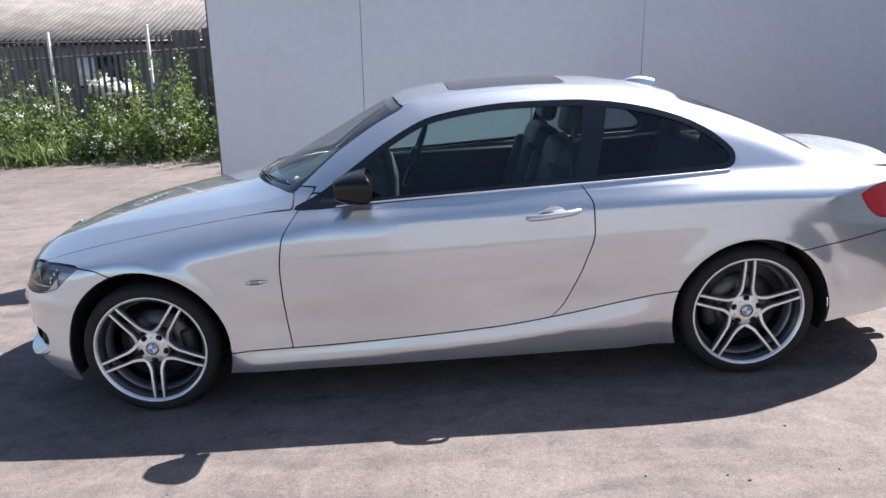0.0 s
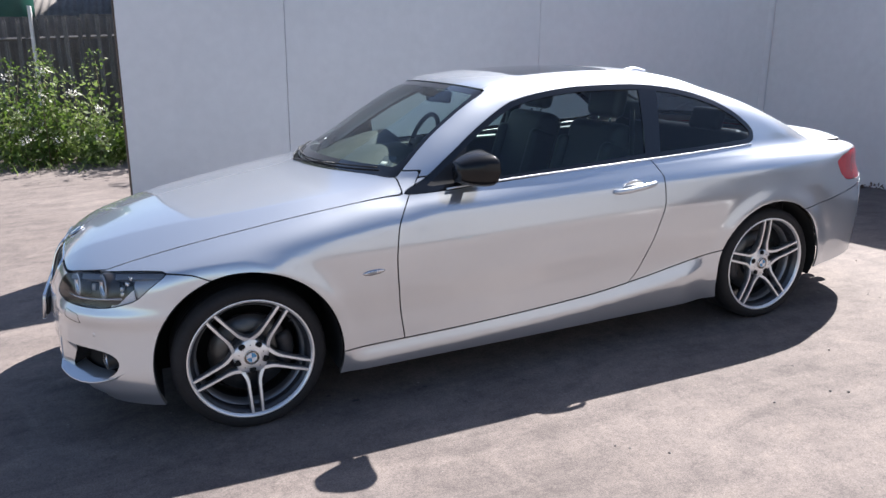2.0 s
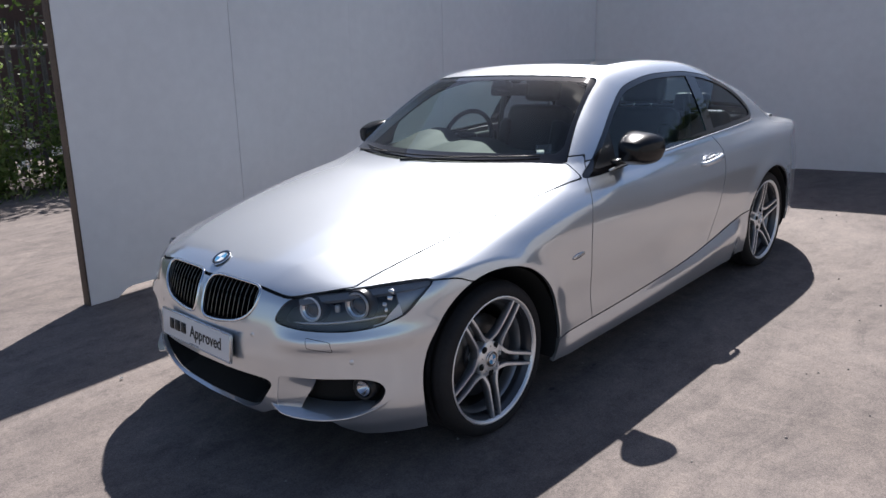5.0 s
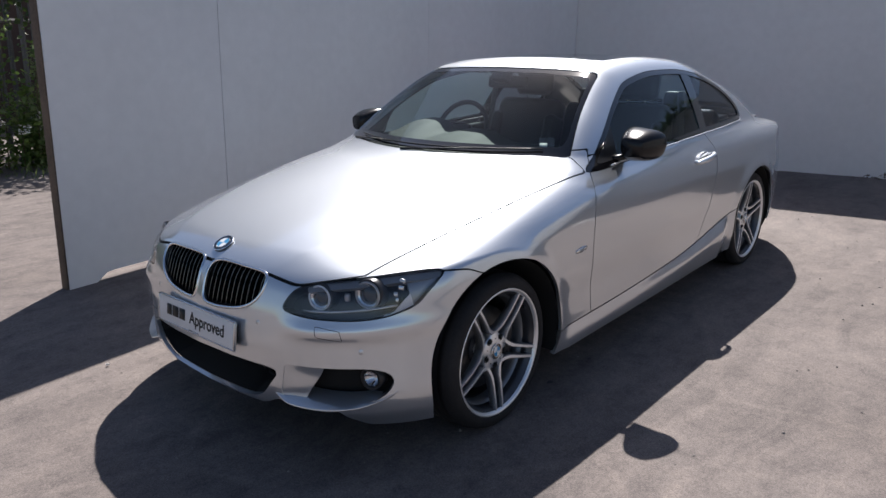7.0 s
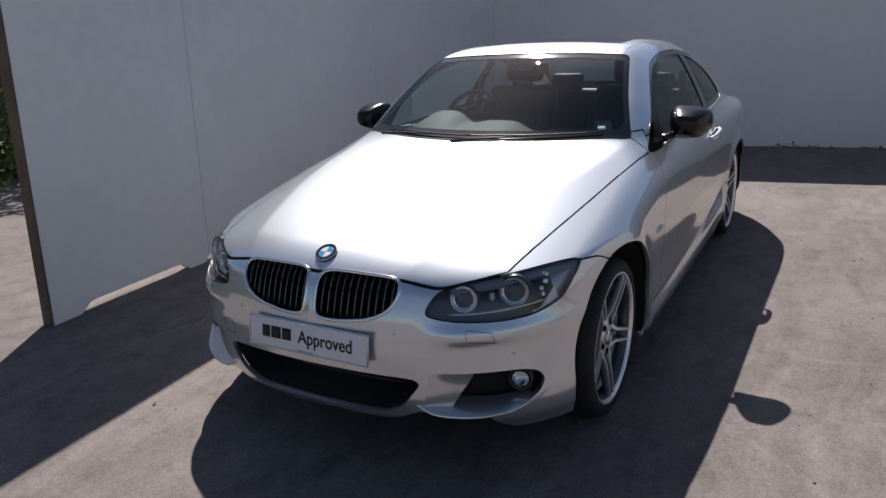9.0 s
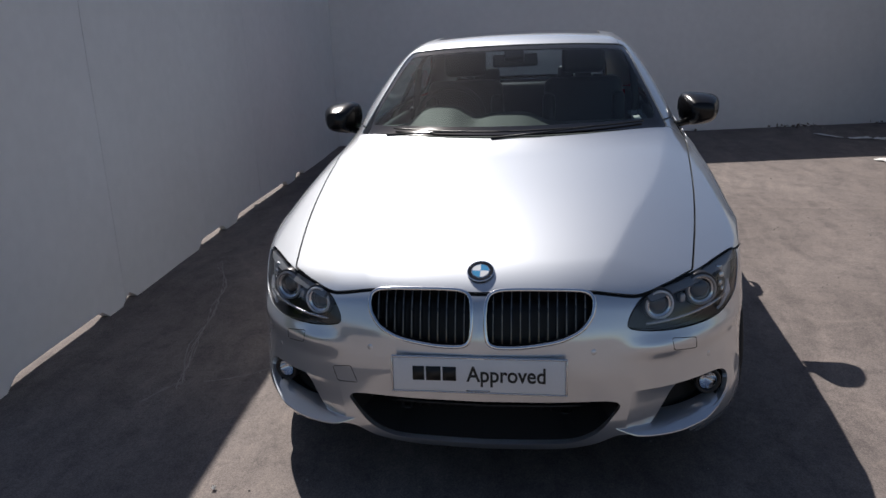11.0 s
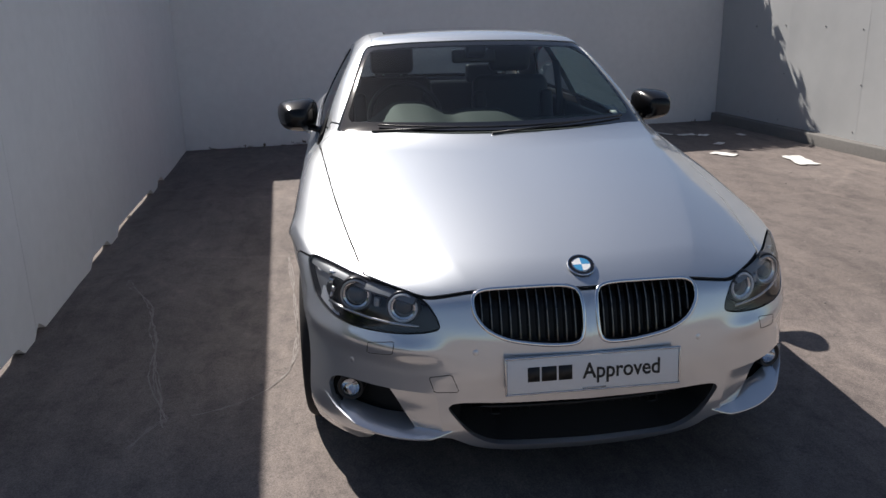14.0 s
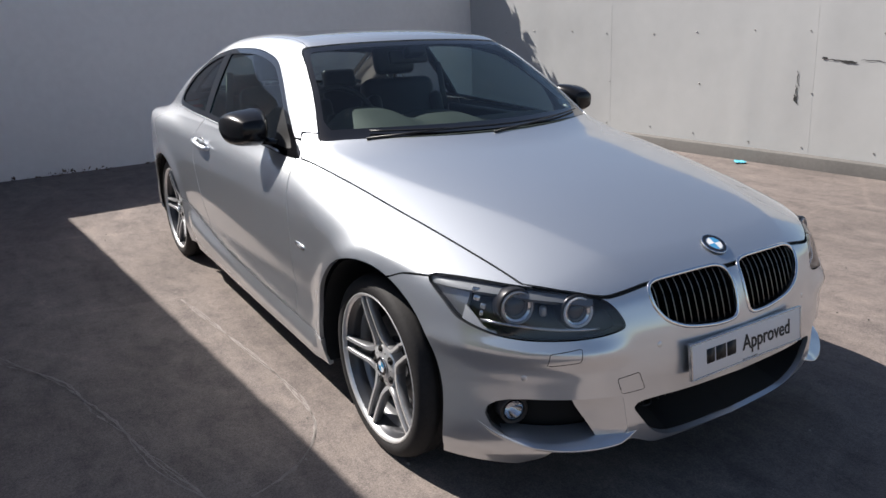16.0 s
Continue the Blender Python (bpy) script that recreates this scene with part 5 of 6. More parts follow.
def build_fog(sk, car, faces, front, left):
    s = -1 if left else 1
    # a painted ramp leads from beside the mouth into the pocket
    slant = lambda z: 0.582 - 0.42 * (0.408 - z) / 0.115 * 0.16
    pocket = sk.split(faces, lambda x, y, z: y - slant(z))[1]
    pod = skin_mesh(sk, "fog_recess", pocket, SEAL, car, "black recess with a round fog lamp", left=left, push=0.085, lip=-0.064)
    bm = bmesh.new()
    rows = []
    for j in range(9):
        v = j / 8
        z = 0.408 - 0.136 * v
        a0, a1 = 0.440 - 0.017 * v, float(slant(z)) + 0.004
        row = []
        for i in range(11):
            u = i / 10
            a = a0 + (a1 - a0) * u
            d = 0.020 * u * min(1.0, 0.30 + 3.5 * v)
            row.append(bm.verts.new((nose_x(round(a, 5), round(z, 5)) + 0.0012 + d, s * a, z)))
        rows.append(row)
    for p, q in zip(rows, rows[1:]):
        for i in range(10):
            bm.faces.new((p[i], p[i + 1], q[i + 1], q[i]))
    bmesh.ops.recalc_face_normals(bm, faces=bm.faces)
    part("pocket_ramp", bm, PAINT, front, "silver ramp beside the mouth")
    a, z = 0.700, 0.358
    x = nose_x(a, z) + 0.035
    m = pose(x, s * a, z, 0, -88, -s * 14)
    part("fog_lamp", lathe([(0.0, 0.012), (0.014, 0.010), (0.026, 0.002), (0.031, -0.04)], 28), LENS, pod, "clear fog lamp").matrix_local = m @ pose(0, 0, 0, 90, 0, 0)
    part("fog_reflector", lathe([(0.0, -0.024), (0.012, -0.020), (0.024, -0.008), (0.028, -0.002)], 24), CHROME, pod).matrix_local = m @ pose(0, 0, 0, 90, 0, 0)
    part("fog_ring", lathe([(0.042, -0.05), (0.042, 0.0), (0.037, 0.004), (0.031, -0.004)], 28), BLACK, pod).matrix_local = m @ pose(0, 0, 0, 90, 0, 0)
    # the blade below the recess: a shelf that rises to the back, pointed beside the mouth
    bm = bmesh.new()
    blade_line = curve((0.405, 0.287), (0.45, 0.272), (0.52, 0.260), (0.60, 0.257), (0.69, 0.266), (0.745, 0.286), (0.782, 0.318))
    rows = []
    for a in np.linspace(0.405, 0.782, 34):
        u = (a - 0.405) / 0.377
        z = float(blade_line(a))
        x = nose_x(round(a, 5), round(z, 5))
        grow = min(1.0, u * 6)
        fade = min(1.0, (1 - u) * 4.0)
        reach = 0.024 * grow * fade ** 1.2
        rise = (0.006 + 0.032 * grow) * (0.35 + 0.65 * fade)
        deep = 0.004 + 0.066 * grow * (0.3 + 0.7 * fade)
        rows.append([bm.verts.new(c) for c in ((x + deep, s * a, z + rise), (x + deep * 0.30, s * a, z + rise * 0.62), (x - reach, s * a, z + 0.003), (x - reach - 0.001, s * a, z), (x - reach + 0.003, s * a, z - 0.005 * grow), (x + deep, s * a, z - 0.012 * grow))])
    for p, q in zip(rows, rows[1:]):
        for i in range(6):
            bm.faces.new((p[i], q[i], q[(i + 1) % 6], p[(i + 1) % 6]))
    bm.faces.new(rows[0])
    bm.faces.new(rows[-1])
    bmesh.ops.recalc_face_normals(bm, faces=bm.faces)
    for e in bm.edges:
        if len(e.link_faces) == 2 and e.calc_face_angle(0) > 0.6:
            e.smooth = False
    part("splitter", bm, PAINT, front, "silver splitter blade")


def build_kidney(sk, car, faces, kid, left):
    s = -1 if left else 1
    grille = skin_mesh(sk, "kidney_grille", faces, BLACK, car, "black kidney grille with upright bars in a chrome frame", left=left, push=0.06, lip=-0.043)
    edge = rim_loops(rim_edges(faces))[0]
    P = np.array([sk.v[k] for k in edge])
    # even spacing along the rim
    keep = [P[0]]
    for p in P[1:]:
        if np.linalg.norm(p - keep[-1]) > 0.006:
            keep.append(p)
    P = np.array(keep)
    N = skin_normal(P[:, 0], P[:, 1], P[:, 2])
    centre = P.mean(0)
    ins = P + (centre - P) * 0.028
    pts = (ins - 0.001 * N) * np.array([1, s, 1])
    part("grille_frame", tube(pts, 0.0065, 8, True, normals=N * np.array([1, s, 1])), CHROME, grille, "chrome frame")
    for k in range(11):
        a = 0.043 + 0.0268 * k
        zs = [z for z in np.linspace(0.55, 0.715, 60) if inside(kid, np.array([a]), np.array([z]))[0] < -0.006]
        if len(zs) < 4:
            continue
        line = [(nose_x(a, z) + 0.013, s * a, z) for z in np.linspace(zs[0], zs[-1], 8)]
        bm = bmesh.new()
        rows = []
        for x, y, z in line:
            rows.append([bm.verts.new((x, y - 0.0026, z)), bm.verts.new((x, y + 0.0026, z)), bm.verts.new((x + 0.034, y + 0.002, z)), bm.verts.new((x + 0.034, y - 0.002, z))])
        for p, q in zip(rows, rows[1:]):
            for i in range(4):
                bm.faces.new((p[i], p[(i + 1) % 4], q[(i + 1) % 4], q[i]))
        bm.faces.new(rows[0])
        bm.faces.new(rows[-1])
        bmesh.ops.recalc_face_normals(bm, faces=bm.faces)
        part("slat", bm, GLOSS_BLACK, grille, smooth=False)
        part("slat_edge", tube(line, 0.0014, 6), DARK_CHROME, grille, "thin bright edge of a bar")


def build_mouth_bars(mouth):
    for z in (0.275, 0.305, 0.335, 0.362):
        w = 0.31 + 0.28 * (z - 0.25)
        part("intake_bar", tube([(nose_x(abs(y), z) + 0.125, y, z) for y in np.linspace(-w, w, 15)], 0.006, 6), BLACK, mouth)
    for k in range(23):
        y = -0.33 + 0.03 * k
        part("intake_bar", tube([(nose_x(abs(y), 0.3) + 0.13, y, z) for z in (0.255, 0.31, 0.372)], 0.0035, 5), BLACK, mouth)


def build_mirror(car, s):
    """Black door mirror: rounded shell on a foot, glass facing the rear."""
    bm = bmesh.new()
    n, m = 18, 26
    rings = []
    for i in range(n + 1):
        u = i / n
        x = -0.078 + 0.140 * u
        swell = math.sin(math.pi * (0.13 + 0.38 * u)) ** 0.7
        hw, hh = 0.098 * swell, 0.076 * swell
        ring = []
        for k in range(m):
            a = 2 * math.pi * k / m
            c, sn = math.cos(a), math.sin(a)
            e = 0.56
            yy = hw * math.copysign(abs(c) ** e, c)
            zz = hh * math.copysign(abs(sn) ** e, sn)
            yy *= 1 + 0.16 * min(zz, 0) / 0.080
            ring.append(bm.verts.new((x + 0.036 * (yy / 0.118) ** 2 + 0.03 * yy, s * (yy + 0.01), zz * (1 - 0.16 * yy / 0.118) + 0.004)))
        rings.append(ring)
    for p, q in zip(rings, rings[1:]):
        for k in range(m):
            bm.faces.new((p[k], p[(k + 1) % m], q[(k + 1) % m], q[k]))
    bm.faces.new(rings[0])
    # the shell turns in round the sunken glass
    inner = [bm.verts.new(v.co + Vector((-0.028, -0.12 * (v.co.y - s * 0.01), -0.12 * v.co.z))) for v in rings[-1]]
    for k in range(m):
        bm.faces.new((rings[-1][k], rings[-1][(k + 1) % m], inner[(k + 1) % m], inner[k]))
    bm.faces.new(inner)
    bmesh.ops.recalc_face_normals(bm, faces=bm.faces)
    shell = part("door_mirror", bm, MIRROR_BLACK, car, "black door mirror")
    shell.location = (-0.385, s * 0.893, 1.003)
    foot = tube([(-0.015, -s * 0.125, -0.060), (-0.005, -s * 0.09, -0.060), (0.0, -s * 0.03, -0.045)], [0.030, 0.026, 0.026], 12, flat=0.6)
    part("mirror_foot", foot, MIRROR_BLACK, shell)
    part("mirror_glass", box((0.004, 0.150, 0.100), pose(0.048, -s * 0.004, 0.004, 0, 0, -s * 22), 0.0018), CHROME, shell, "mirror glass")


def build_handle(sk, door, s):
    x, z = 0.487, 0.835
    y = side_y(x, z)
    pts = [(x + u, s * (side_y(x + u, z) + d), z + 0.012 * u / 0.12) for u, d in ((-0.118, 0.002), (-0.10, 0.020), (-0.05, 0.030), (0.03, 0.032), (0.09, 0.026), (0.112, 0.012), (0.118, 0.0))]
    part("door_handle", tube(pts, [0.010, 0.013, 0.0145, 0.0145, 0.0135, 0.012, 0.009], 10, flat=1.0), PAINT, door, "silver pull handle")
    cup = bmesh.new()
    v = bmesh.ops.create_uvsphere(cup, u_segments=24, v_segments=12, radius=1)["verts"]
    bmesh.ops.scale(cup, vec=(0.062, 0.007, 0.041), verts=v)
    part("handle_cup", cup, SATIN, door).matrix_local = pose(x - 0.005, s * (y - 0.001), z - 0.002, s * -12, 0, 0)


def build_side_marker(car, s):
    x, z = -0.848, 0.615
    y = side_y(x, z)
    line = [(x + u, s * (side_y(x + u, z) + 0.0015), z + 0.05 * u) for u in (-0.050, -0.040, -0.022, 0.0, 0.025, 0.042, 0.050)]
    base = part("side_repeater", tube(line, [0.002, 0.008, 0.0115, 0.012, 0.0105, 0.007, 0.002], 10, normals=[(0, s, 0)] * 7, flat=0.45), SATIN, car, "small chrome side repeater")
    line = [(x - 0.006 + u, s * (side_y(x + u, z) + 0.0045), z + 0.05 * u) for u in (-0.026, -0.015, 0.0, 0.015, 0.026)]
    part("repeater_lens", tube(line, [0.002, 0.006, 0.0075, 0.006, 0.002], 8, normals=[(0, s, 0)] * 5, flat=0.5), LAMP_GREY, base)


def roundel(r, mat_parent, m, label):
    """A round enamel badge: dark ring, quartered centre."""
    base = part("badge", lathe([(0.0, 0.0), (r, 0.0), (r, 0.004), (r - 0.003, 0.0065), (r - 0.006, 0.006), (0.0, 0.006)], 40), GLOSS_BLACK, mat_parent, label)
    base.matrix_local = m
    part("badge_rim", lathe([(r - 0.0035, 0.005), (r, 0.0055), (r + 0.001, 0.002), (r - 0.001, 0.0075)], 40, True), CHROME, base)
    inner = r * 0.62
    part("badge_ring", lathe([(inner, 0.006), (inner + 0.0015, 0.0078), (inner + 0.003, 0.006)], 40), CHROME, base)
    for k in range(4):
        bm = bmesh.new()
        c = bm.verts.new((0, 0.0072, 0))
        arc = [bm.verts.new((inner * math.cos(t), 0.0068, inner * math.sin(t))) for t in np.linspace(math.pi / 2 * k, math.pi / 2 * (k + 1), 9)]
        for p, q in zip(arc, arc[1:]):
            bm.faces.new((c, q, p))
        part("badge_quarter", bm, ENAMEL_BLUE if k % 2 else ENAMEL_WHITE, base)
    return base


def frame_from(normal, up=(0, 0, 1)):
    """A turn whose y axis is the normal."""
    y = Vector(normal).normalized()
    z = (Vector(up) - y * y.dot(Vector(up))).normalized()
    x = y.cross(z)
    return Matrix((x, y, z)).transposed().to_4x4()


def build_badges(car, front):
    x = -2.018
    z = top_z(x, 0.0)
    n = skin_normal(np.array([x]), np.array([0.0]), np.array([z]))[0]
    roundel(0.041, car, Matrix.Translation((x, 0, z + 0.001)) @ frame_from(n), "round blue and white enamel badge on the bonnet")
    # show plate with its backing
    tilt = 8
    m = pose(nose_x(0, 0.46) - 0.008, 0, 0.480, 0, tilt, 0)
    plate = part("show_plate", box((0.010, 0.512, 0.104), m, 0.004), PLATE_WHITE, car, "white show plate with dark lettering")
    rim = bmesh.new()
    for sz, at in (((0.013, 0.522, 0.005), (0, 0, 0.0535)), ((0.013, 0.522, 0.005), (0, 0, -0.0535)), ((0.013, 0.005, 0.104), (0, 0.2585, 0)), ((0.013, 0.005, 0.104), (0, -0.2585, 0))):
        add_box(rim, sz, m @ pose(*at), 0.002)
    part("plate_rim", rim, SATIN, plate)
    part("plate_holder", box((0.018, 0.49, 0.080), m @ pose(0.011, 0, 0), 0.006), BLACK, plate)
    text = bpy.data.curves.new("lettering", "FONT")
    text.body, text.size, text.align_x, text.align_y, text.extrude, text.offset = "Approved", 0.066, "LEFT", "CENTER", 0.0006, 0.0010
    tmp = bpy.data.objects.new("tmp", text)
    scene.collection.objects.link(tmp)
    me = bpy.data.meshes.new_from_object(tmp.evaluated_get(bpy.context.evaluated_depsgraph_get()))
    bpy.data.objects.remove(tmp)
    word = new("lettering", me)
    me.name = "lettering"
    me.materials.clear()
    me.materials.append(INK)
    word.parent = plate
    wide = max(v.co.x for v in me.vertices) - min(v.co.x for v in me.vertices)
    # seen from the front, the word runs towards the car's left
    word.matrix_local = m @ pose(-0.0058, 0.033, 0.002) @ pose(0, 0, 0, 90, 0, -90) @ Matrix.Diagonal((0.232 / wide, 1, 1, 1))
    for k, (w, at) in enumerate(((0.035, 0.178), (0.044, 0.133), (0.040, 0.085))):
        part("word_bar", box((0.0012, w, 0.043), m @ pose(-0.0056, at, 0.004)), INK, plate)
    part("small_print_bar", box((0.0012, 0.07, 0.004), m @ pose(-0.0056, 0.0, -0.047)), SATIN, plate)
    for s in (-1, 1):
        for a, z in ((0.336, 0.540), (0.690, 0.468)):
            x = nose_x(a, z)
            n = skin_normal(np.array([x]), np.array([a]), np.array([z]))[0] * np.array([1, s, 1])
            ob = part("parking_sensor", lathe([(0.0, 0.0005), (0.0085, 0.0004), (0.009, 0.0)], 20), PAINT, front)
            ob.matrix_local = Matrix.Translation((x, s * a, z)) @ frame_from(n)
            rg = part("sensor_gap", lathe([(0.009, 0.0006), (0.0108, 0.0006)], 24), SEAL, front)
            rg.matrix_local = ob.matrix_local
    for s, corners in ((1, [(0.470, 0.460), (0.405, 0.472), (0.385, 0.418), (0.455, 0.413)]), (-1, [(0.565, 0.560), (0.64, 0.545), (0.645, 0.508), (0.572, 0.522)]), (1, [(0.565, 0.560), (0.64, 0.545), (0.645, 0.508), (0.572, 0.522)])):
        pts = []
        for (a0, z0), (a1, z1) in zip(corners, corners[1:] + corners[:1]):
            for t in (0.08, 0.3, 0.5, 0.7, 0.92):
                a, z = a0 + (a1 - a0) * t, z0 + (z1 - z0) * t
                pts.append((nose_x(a, z) + 0.0004, s * a, z))
        part("flap_gap", tube(pts, 0.0013, 5, True), SEAL, front)


def build_trim(sk, car):
    # bright-catching lip along the belt, roof fin, boot spoiler, wipers
    for s in (-1, 1):
        pts = [(x, s * (side_y(x, z) + 0.001), z) for x, z in [(-0.47 + 1.77 * k / 24, 0.919 + 0.045 * (k / 24) ** 0.7) for k in range(25)]]
        part("belt_moulding", tube(pts, 0.005, 6), PAINT, car)
    fin = bmesh.new()
    rows = []
    for i in range(12):
        u = i / 11
        x = 1.02 + 0.17 * u
        h = 0.042 * math.sin(math.pi * min(0.5 + 0.0, u * 0.62)) ** 0.8 if u < 0.99 else 0.045
        w = 0.030 * (1 - 0.35 * (2 * u - 1) ** 2)
        z = top_z(x, 0) - 0.004
        rows.append([fin.verts.new((x, w * math.cos(t), z + (h + 0.004) * max(math.sin(t), 0) ** 0.6)) for t in np.linspace(0, math.pi, 9)])
    for p, q in zip(rows, rows[1:]):
        for k in range(8):
            fin.faces.new((p[k], q[k], q[k + 1], p[k + 1]))
    fin.faces.new(rows[-1])
    bmesh.ops.recalc_face_normals(fin, faces=fin.faces)
    part("roof_fin", fin, PAINT, car, "silver aerial fin")
    sp = bmesh.new()
    rows = []
    for y in np.linspace(-0.60, 0.60, 41):
        e = 1 - (abs(y) / 0.60) ** 4
        x = 2.235 - 0.12 * (y / 0.6) ** 2
        z = top_z(x - 0.12, abs(y)) - 0.004
        rows.append([sp.verts.new((x - 0.12, y, z - 0.002)), sp.verts.new((x - 0.03, y, z + 0.004 * e)), sp.verts.new((x + 0.045, y, z + 0.014 * e)), sp.verts.new((x + 0.050, y, z + 0.006 * e)), sp.verts.new((x + 0.03, y, z - 0.04))])
    for p, q in zip(rows, rows[1:]):
        for k in range(4):
            sp.faces.new((p[k], q[k], q[k + 1], p[k + 1]))
    bmesh.ops.recalc_face_normals(sp, faces=sp.faces)
    part("boot_spoiler", sp, PAINT, car, "low silver lip spoiler")
    def on_screen(y, ahead):
        x = -0.93 + 0.56 * y * y + ahead
        return (x, y, top_z(x, abs(y)))

    for y0, y1 in ((0.56, -0.02), (0.06, -0.60)):
        arm = [Vector(on_screen(y, d)) + Vector((0, 0, h)) for y, d, h in ((y0, -0.035, 0.004), (y0 * 0.7 + y1 * 0.3, -0.015, 0.010), (y0 * 0.35 + y1 * 0.65, 0.0, 0.013))]
        wiper = part("wiper", tube(arm, [0.006, 0.0045, 0.004], 6), BLACK, car, "black wiper arm")
        part("wiper_blade", tube([Vector(on_screen(y, 0.012)) + Vector((0, 0, 0.007)) for y in np.linspace(y0 - 0.03, y1, 12)], 0.004, 5), BLACK, wiper)


def cushion(size, m, bevel, bulge=0.0, name="seat", mat=None, parent=None, label=""):
    bm = box(size, None, bevel, 4)
    for v in bm.verts:
        f = 1 + bulge * (1 - (2 * v.co.z / size[2]) ** 2)
        v.co.x *= f
    bmesh.ops.transform(bm, matrix=m, verts=bm.verts)
    return part(name, bm, mat or LEATHER, parent, label)


def build_interior(car):
    # dashboard with two hoods, wheel on the car's right
    bm = bmesh.new()
    rows = []
    for y in np.linspace(-0.69, 0.69, 40):
        hump = 0.095 * math.exp(-((y - 0.36) / 0.155) ** 4) + 0.058 * math.exp(-((y - 0.02) / 0.17) ** 4)
        back = -0.28 - 0.05 * math.exp(-(y / 0.35) ** 2)
        x0 = -0.86 + 0.5 * y * y
        rows.append([bm.verts.new(p) for p in ((x0 - 0.06, y, 0.925), (x0 + 0.06, y, 0.952 + hump * 0.15), (x0 + 0.15, y, 0.962 + hump * 0.5), ((x0 + back) / 2 + 0.07, y, 0.964 + hump * 0.9), (back - 0.05, y, 0.964 + hump), (back, y, 0.935 + hump * 0.9), (back + 0.03, y, 0.80), (back + 0.02, y, 0.55))])
    for p, q in zip(rows, rows[1:]):
        for k in range(7):
            bm.faces.new((p[k], q[k], q[k + 1], p[k + 1]))
    bmesh.ops.recalc_face_normals(bm, faces=bm.faces)
    part("dashboard", bm, DASH, car, "grey moulded dashboard")
    ring = lathe([(0.185 + 0.014 * math.cos(t), 0.014 * math.sin(t)) for t in np.linspace(0, 2 * math.pi, 12)[:-1]], 48, True)
    wheel = part("steering_wheel", ring, LEATHER, car, "black leather steering wheel")
    wheel.matrix_local = pose(-0.13, 0.36, 0.955, 0, 0, 90) @ pose(0, 0, 0, 24, 0, 0)
    hub = join(box((0.15, 0.045, 0.12), pose(0, 0.01, -0.01), 0.02), box((0.36, 0.02, 0.035), pose(0, 0, 0), 0.008), box((0.04, 0.02, 0.17), pose(0, 0, -0.09), 0.008))
    part("wheel_hub", hub, LEATHER, wheel)
    # seats
    for y in (-0.37, 0.37):
        seat = cushion((0.52, 0.50, 0.16), pose(0.22, y, 0.46, 0, -8, 0), 0.05, name="front_seat", parent=car, label="black leather front seat")
        cushion((0.15, 0.48, 0.62), pose(0.56, y, 0.80, 0, 18, 0), 0.06, 0.1, "backrest", parent=seat)
        for s in (-1, 1):
            cushion((0.17, 0.08, 0.46), pose(0.52, y + s * 0.21, 0.78, 0, 18, 0), 0.035, 0.1, "bolster", parent=seat)
            part("headrest_post", tube([(0.645, y + s * 0.055, 1.08), (0.672, y + s * 0.055, 1.165)], 0.006, 8), CHROME, seat)
        cushion((0.085, 0.265, 0.175), pose(0.672, y, 1.205, 0, 12, 0), 0.038, 0.1, "headrest", parent=seat)
    bench = cushion((0.46, 1.16, 0.15), pose(1.12, 0, 0.52, 0, -10, 0), 0.05, name="rear_seat", parent=car, label="black leather rear bench")
    cushion((0.14, 1.16, 0.52), pose(1.36, 0, 0.76, 0, 26, 0), 0.05, name="backrest", parent=bench)
    for y in (-0.33, 0.33):
        cushion((0.07, 0.24, 0.13), pose(1.40, y, 1.055, 0, 20, 0), 0.03, name="headrest", parent=bench)
    part("parcel_shelf", box((0.34, 1.10, 0.03), pose(1.56, 0, 0.935), 0.008), TRIM_GREY, car)
    mir = part("inner_mirror", box((0.03, 0.235, 0.066), pose(-0.16, 0.0, 1.258, 0, 12, 8), 0.014, 3), BLACK, car, "black inner rear-view mirror")
    part("mirror_stalk", tube([(-0.17, 0, 1.27), (-0.215, 0, 1.305)], 0.011, 8), BLACK, mir)
    part("mirror_camera_box", box((0.07, 0.10, 0.05), pose(-0.22, 0.0, 1.285, 0, 26, 0), 0.012), BLACK, mir)
    y, z = 0.585, 1.035
    lo, hi = -1.0, -0.2
    for _ in range(20):
        x = (lo + hi) / 2
        lo, hi = (lo, x) if skin(np.array([x]), np.array([y]), np.array([z]))[0] < 0 else (x, hi)
    nrm = skin_normal(np.array([lo]), np.array([y]), np.array([z]))[0] * np.array([1, -1, 1])
    tag = part("screen_sticker", box((0.075, 0.0015, 0.075), None, 0.0), LENS, car, "square paper sticker inside the windscreen", smooth=False)
    tag.matrix_local = Matrix.Translation(Vector((lo, -y, z)) - Vector(nrm) * 0.012) @ frame_from(nrm)
    part("sticker_print", box((0.034, 0.002, 0.03), pose(0.012, 0.0012, -0.016), 0.0), PAPER, tag)
    # tub: floor, door cards, tunnel
    part("cabin_floor", box((2.55, 1.46, 0.06), pose(0.42, 0, 0.27), 0.01), BLACK, car)
    part("bulkhead", box((0.05, 1.46, 0.66), pose(-0.84, 0, 0.58), 0.01), BLACK, car)
    # unseen plate added under the cowl to stop light leaking past the dashboard
    part("scuttle_light_stop", box((0.46, 1.50, 0.02), pose(-0.80, 0, 0.862), 0.004), BLACK, car)
    part("rear_bulkhead", box((0.05, 1.36, 0.66), pose(1.60, 0, 0.58), 0.01), BLACK, car)
    part("centre_tunnel", box((1.4, 0.22, 0.34), pose(0.35, 0, 0.44), 0.04), DASH, car)
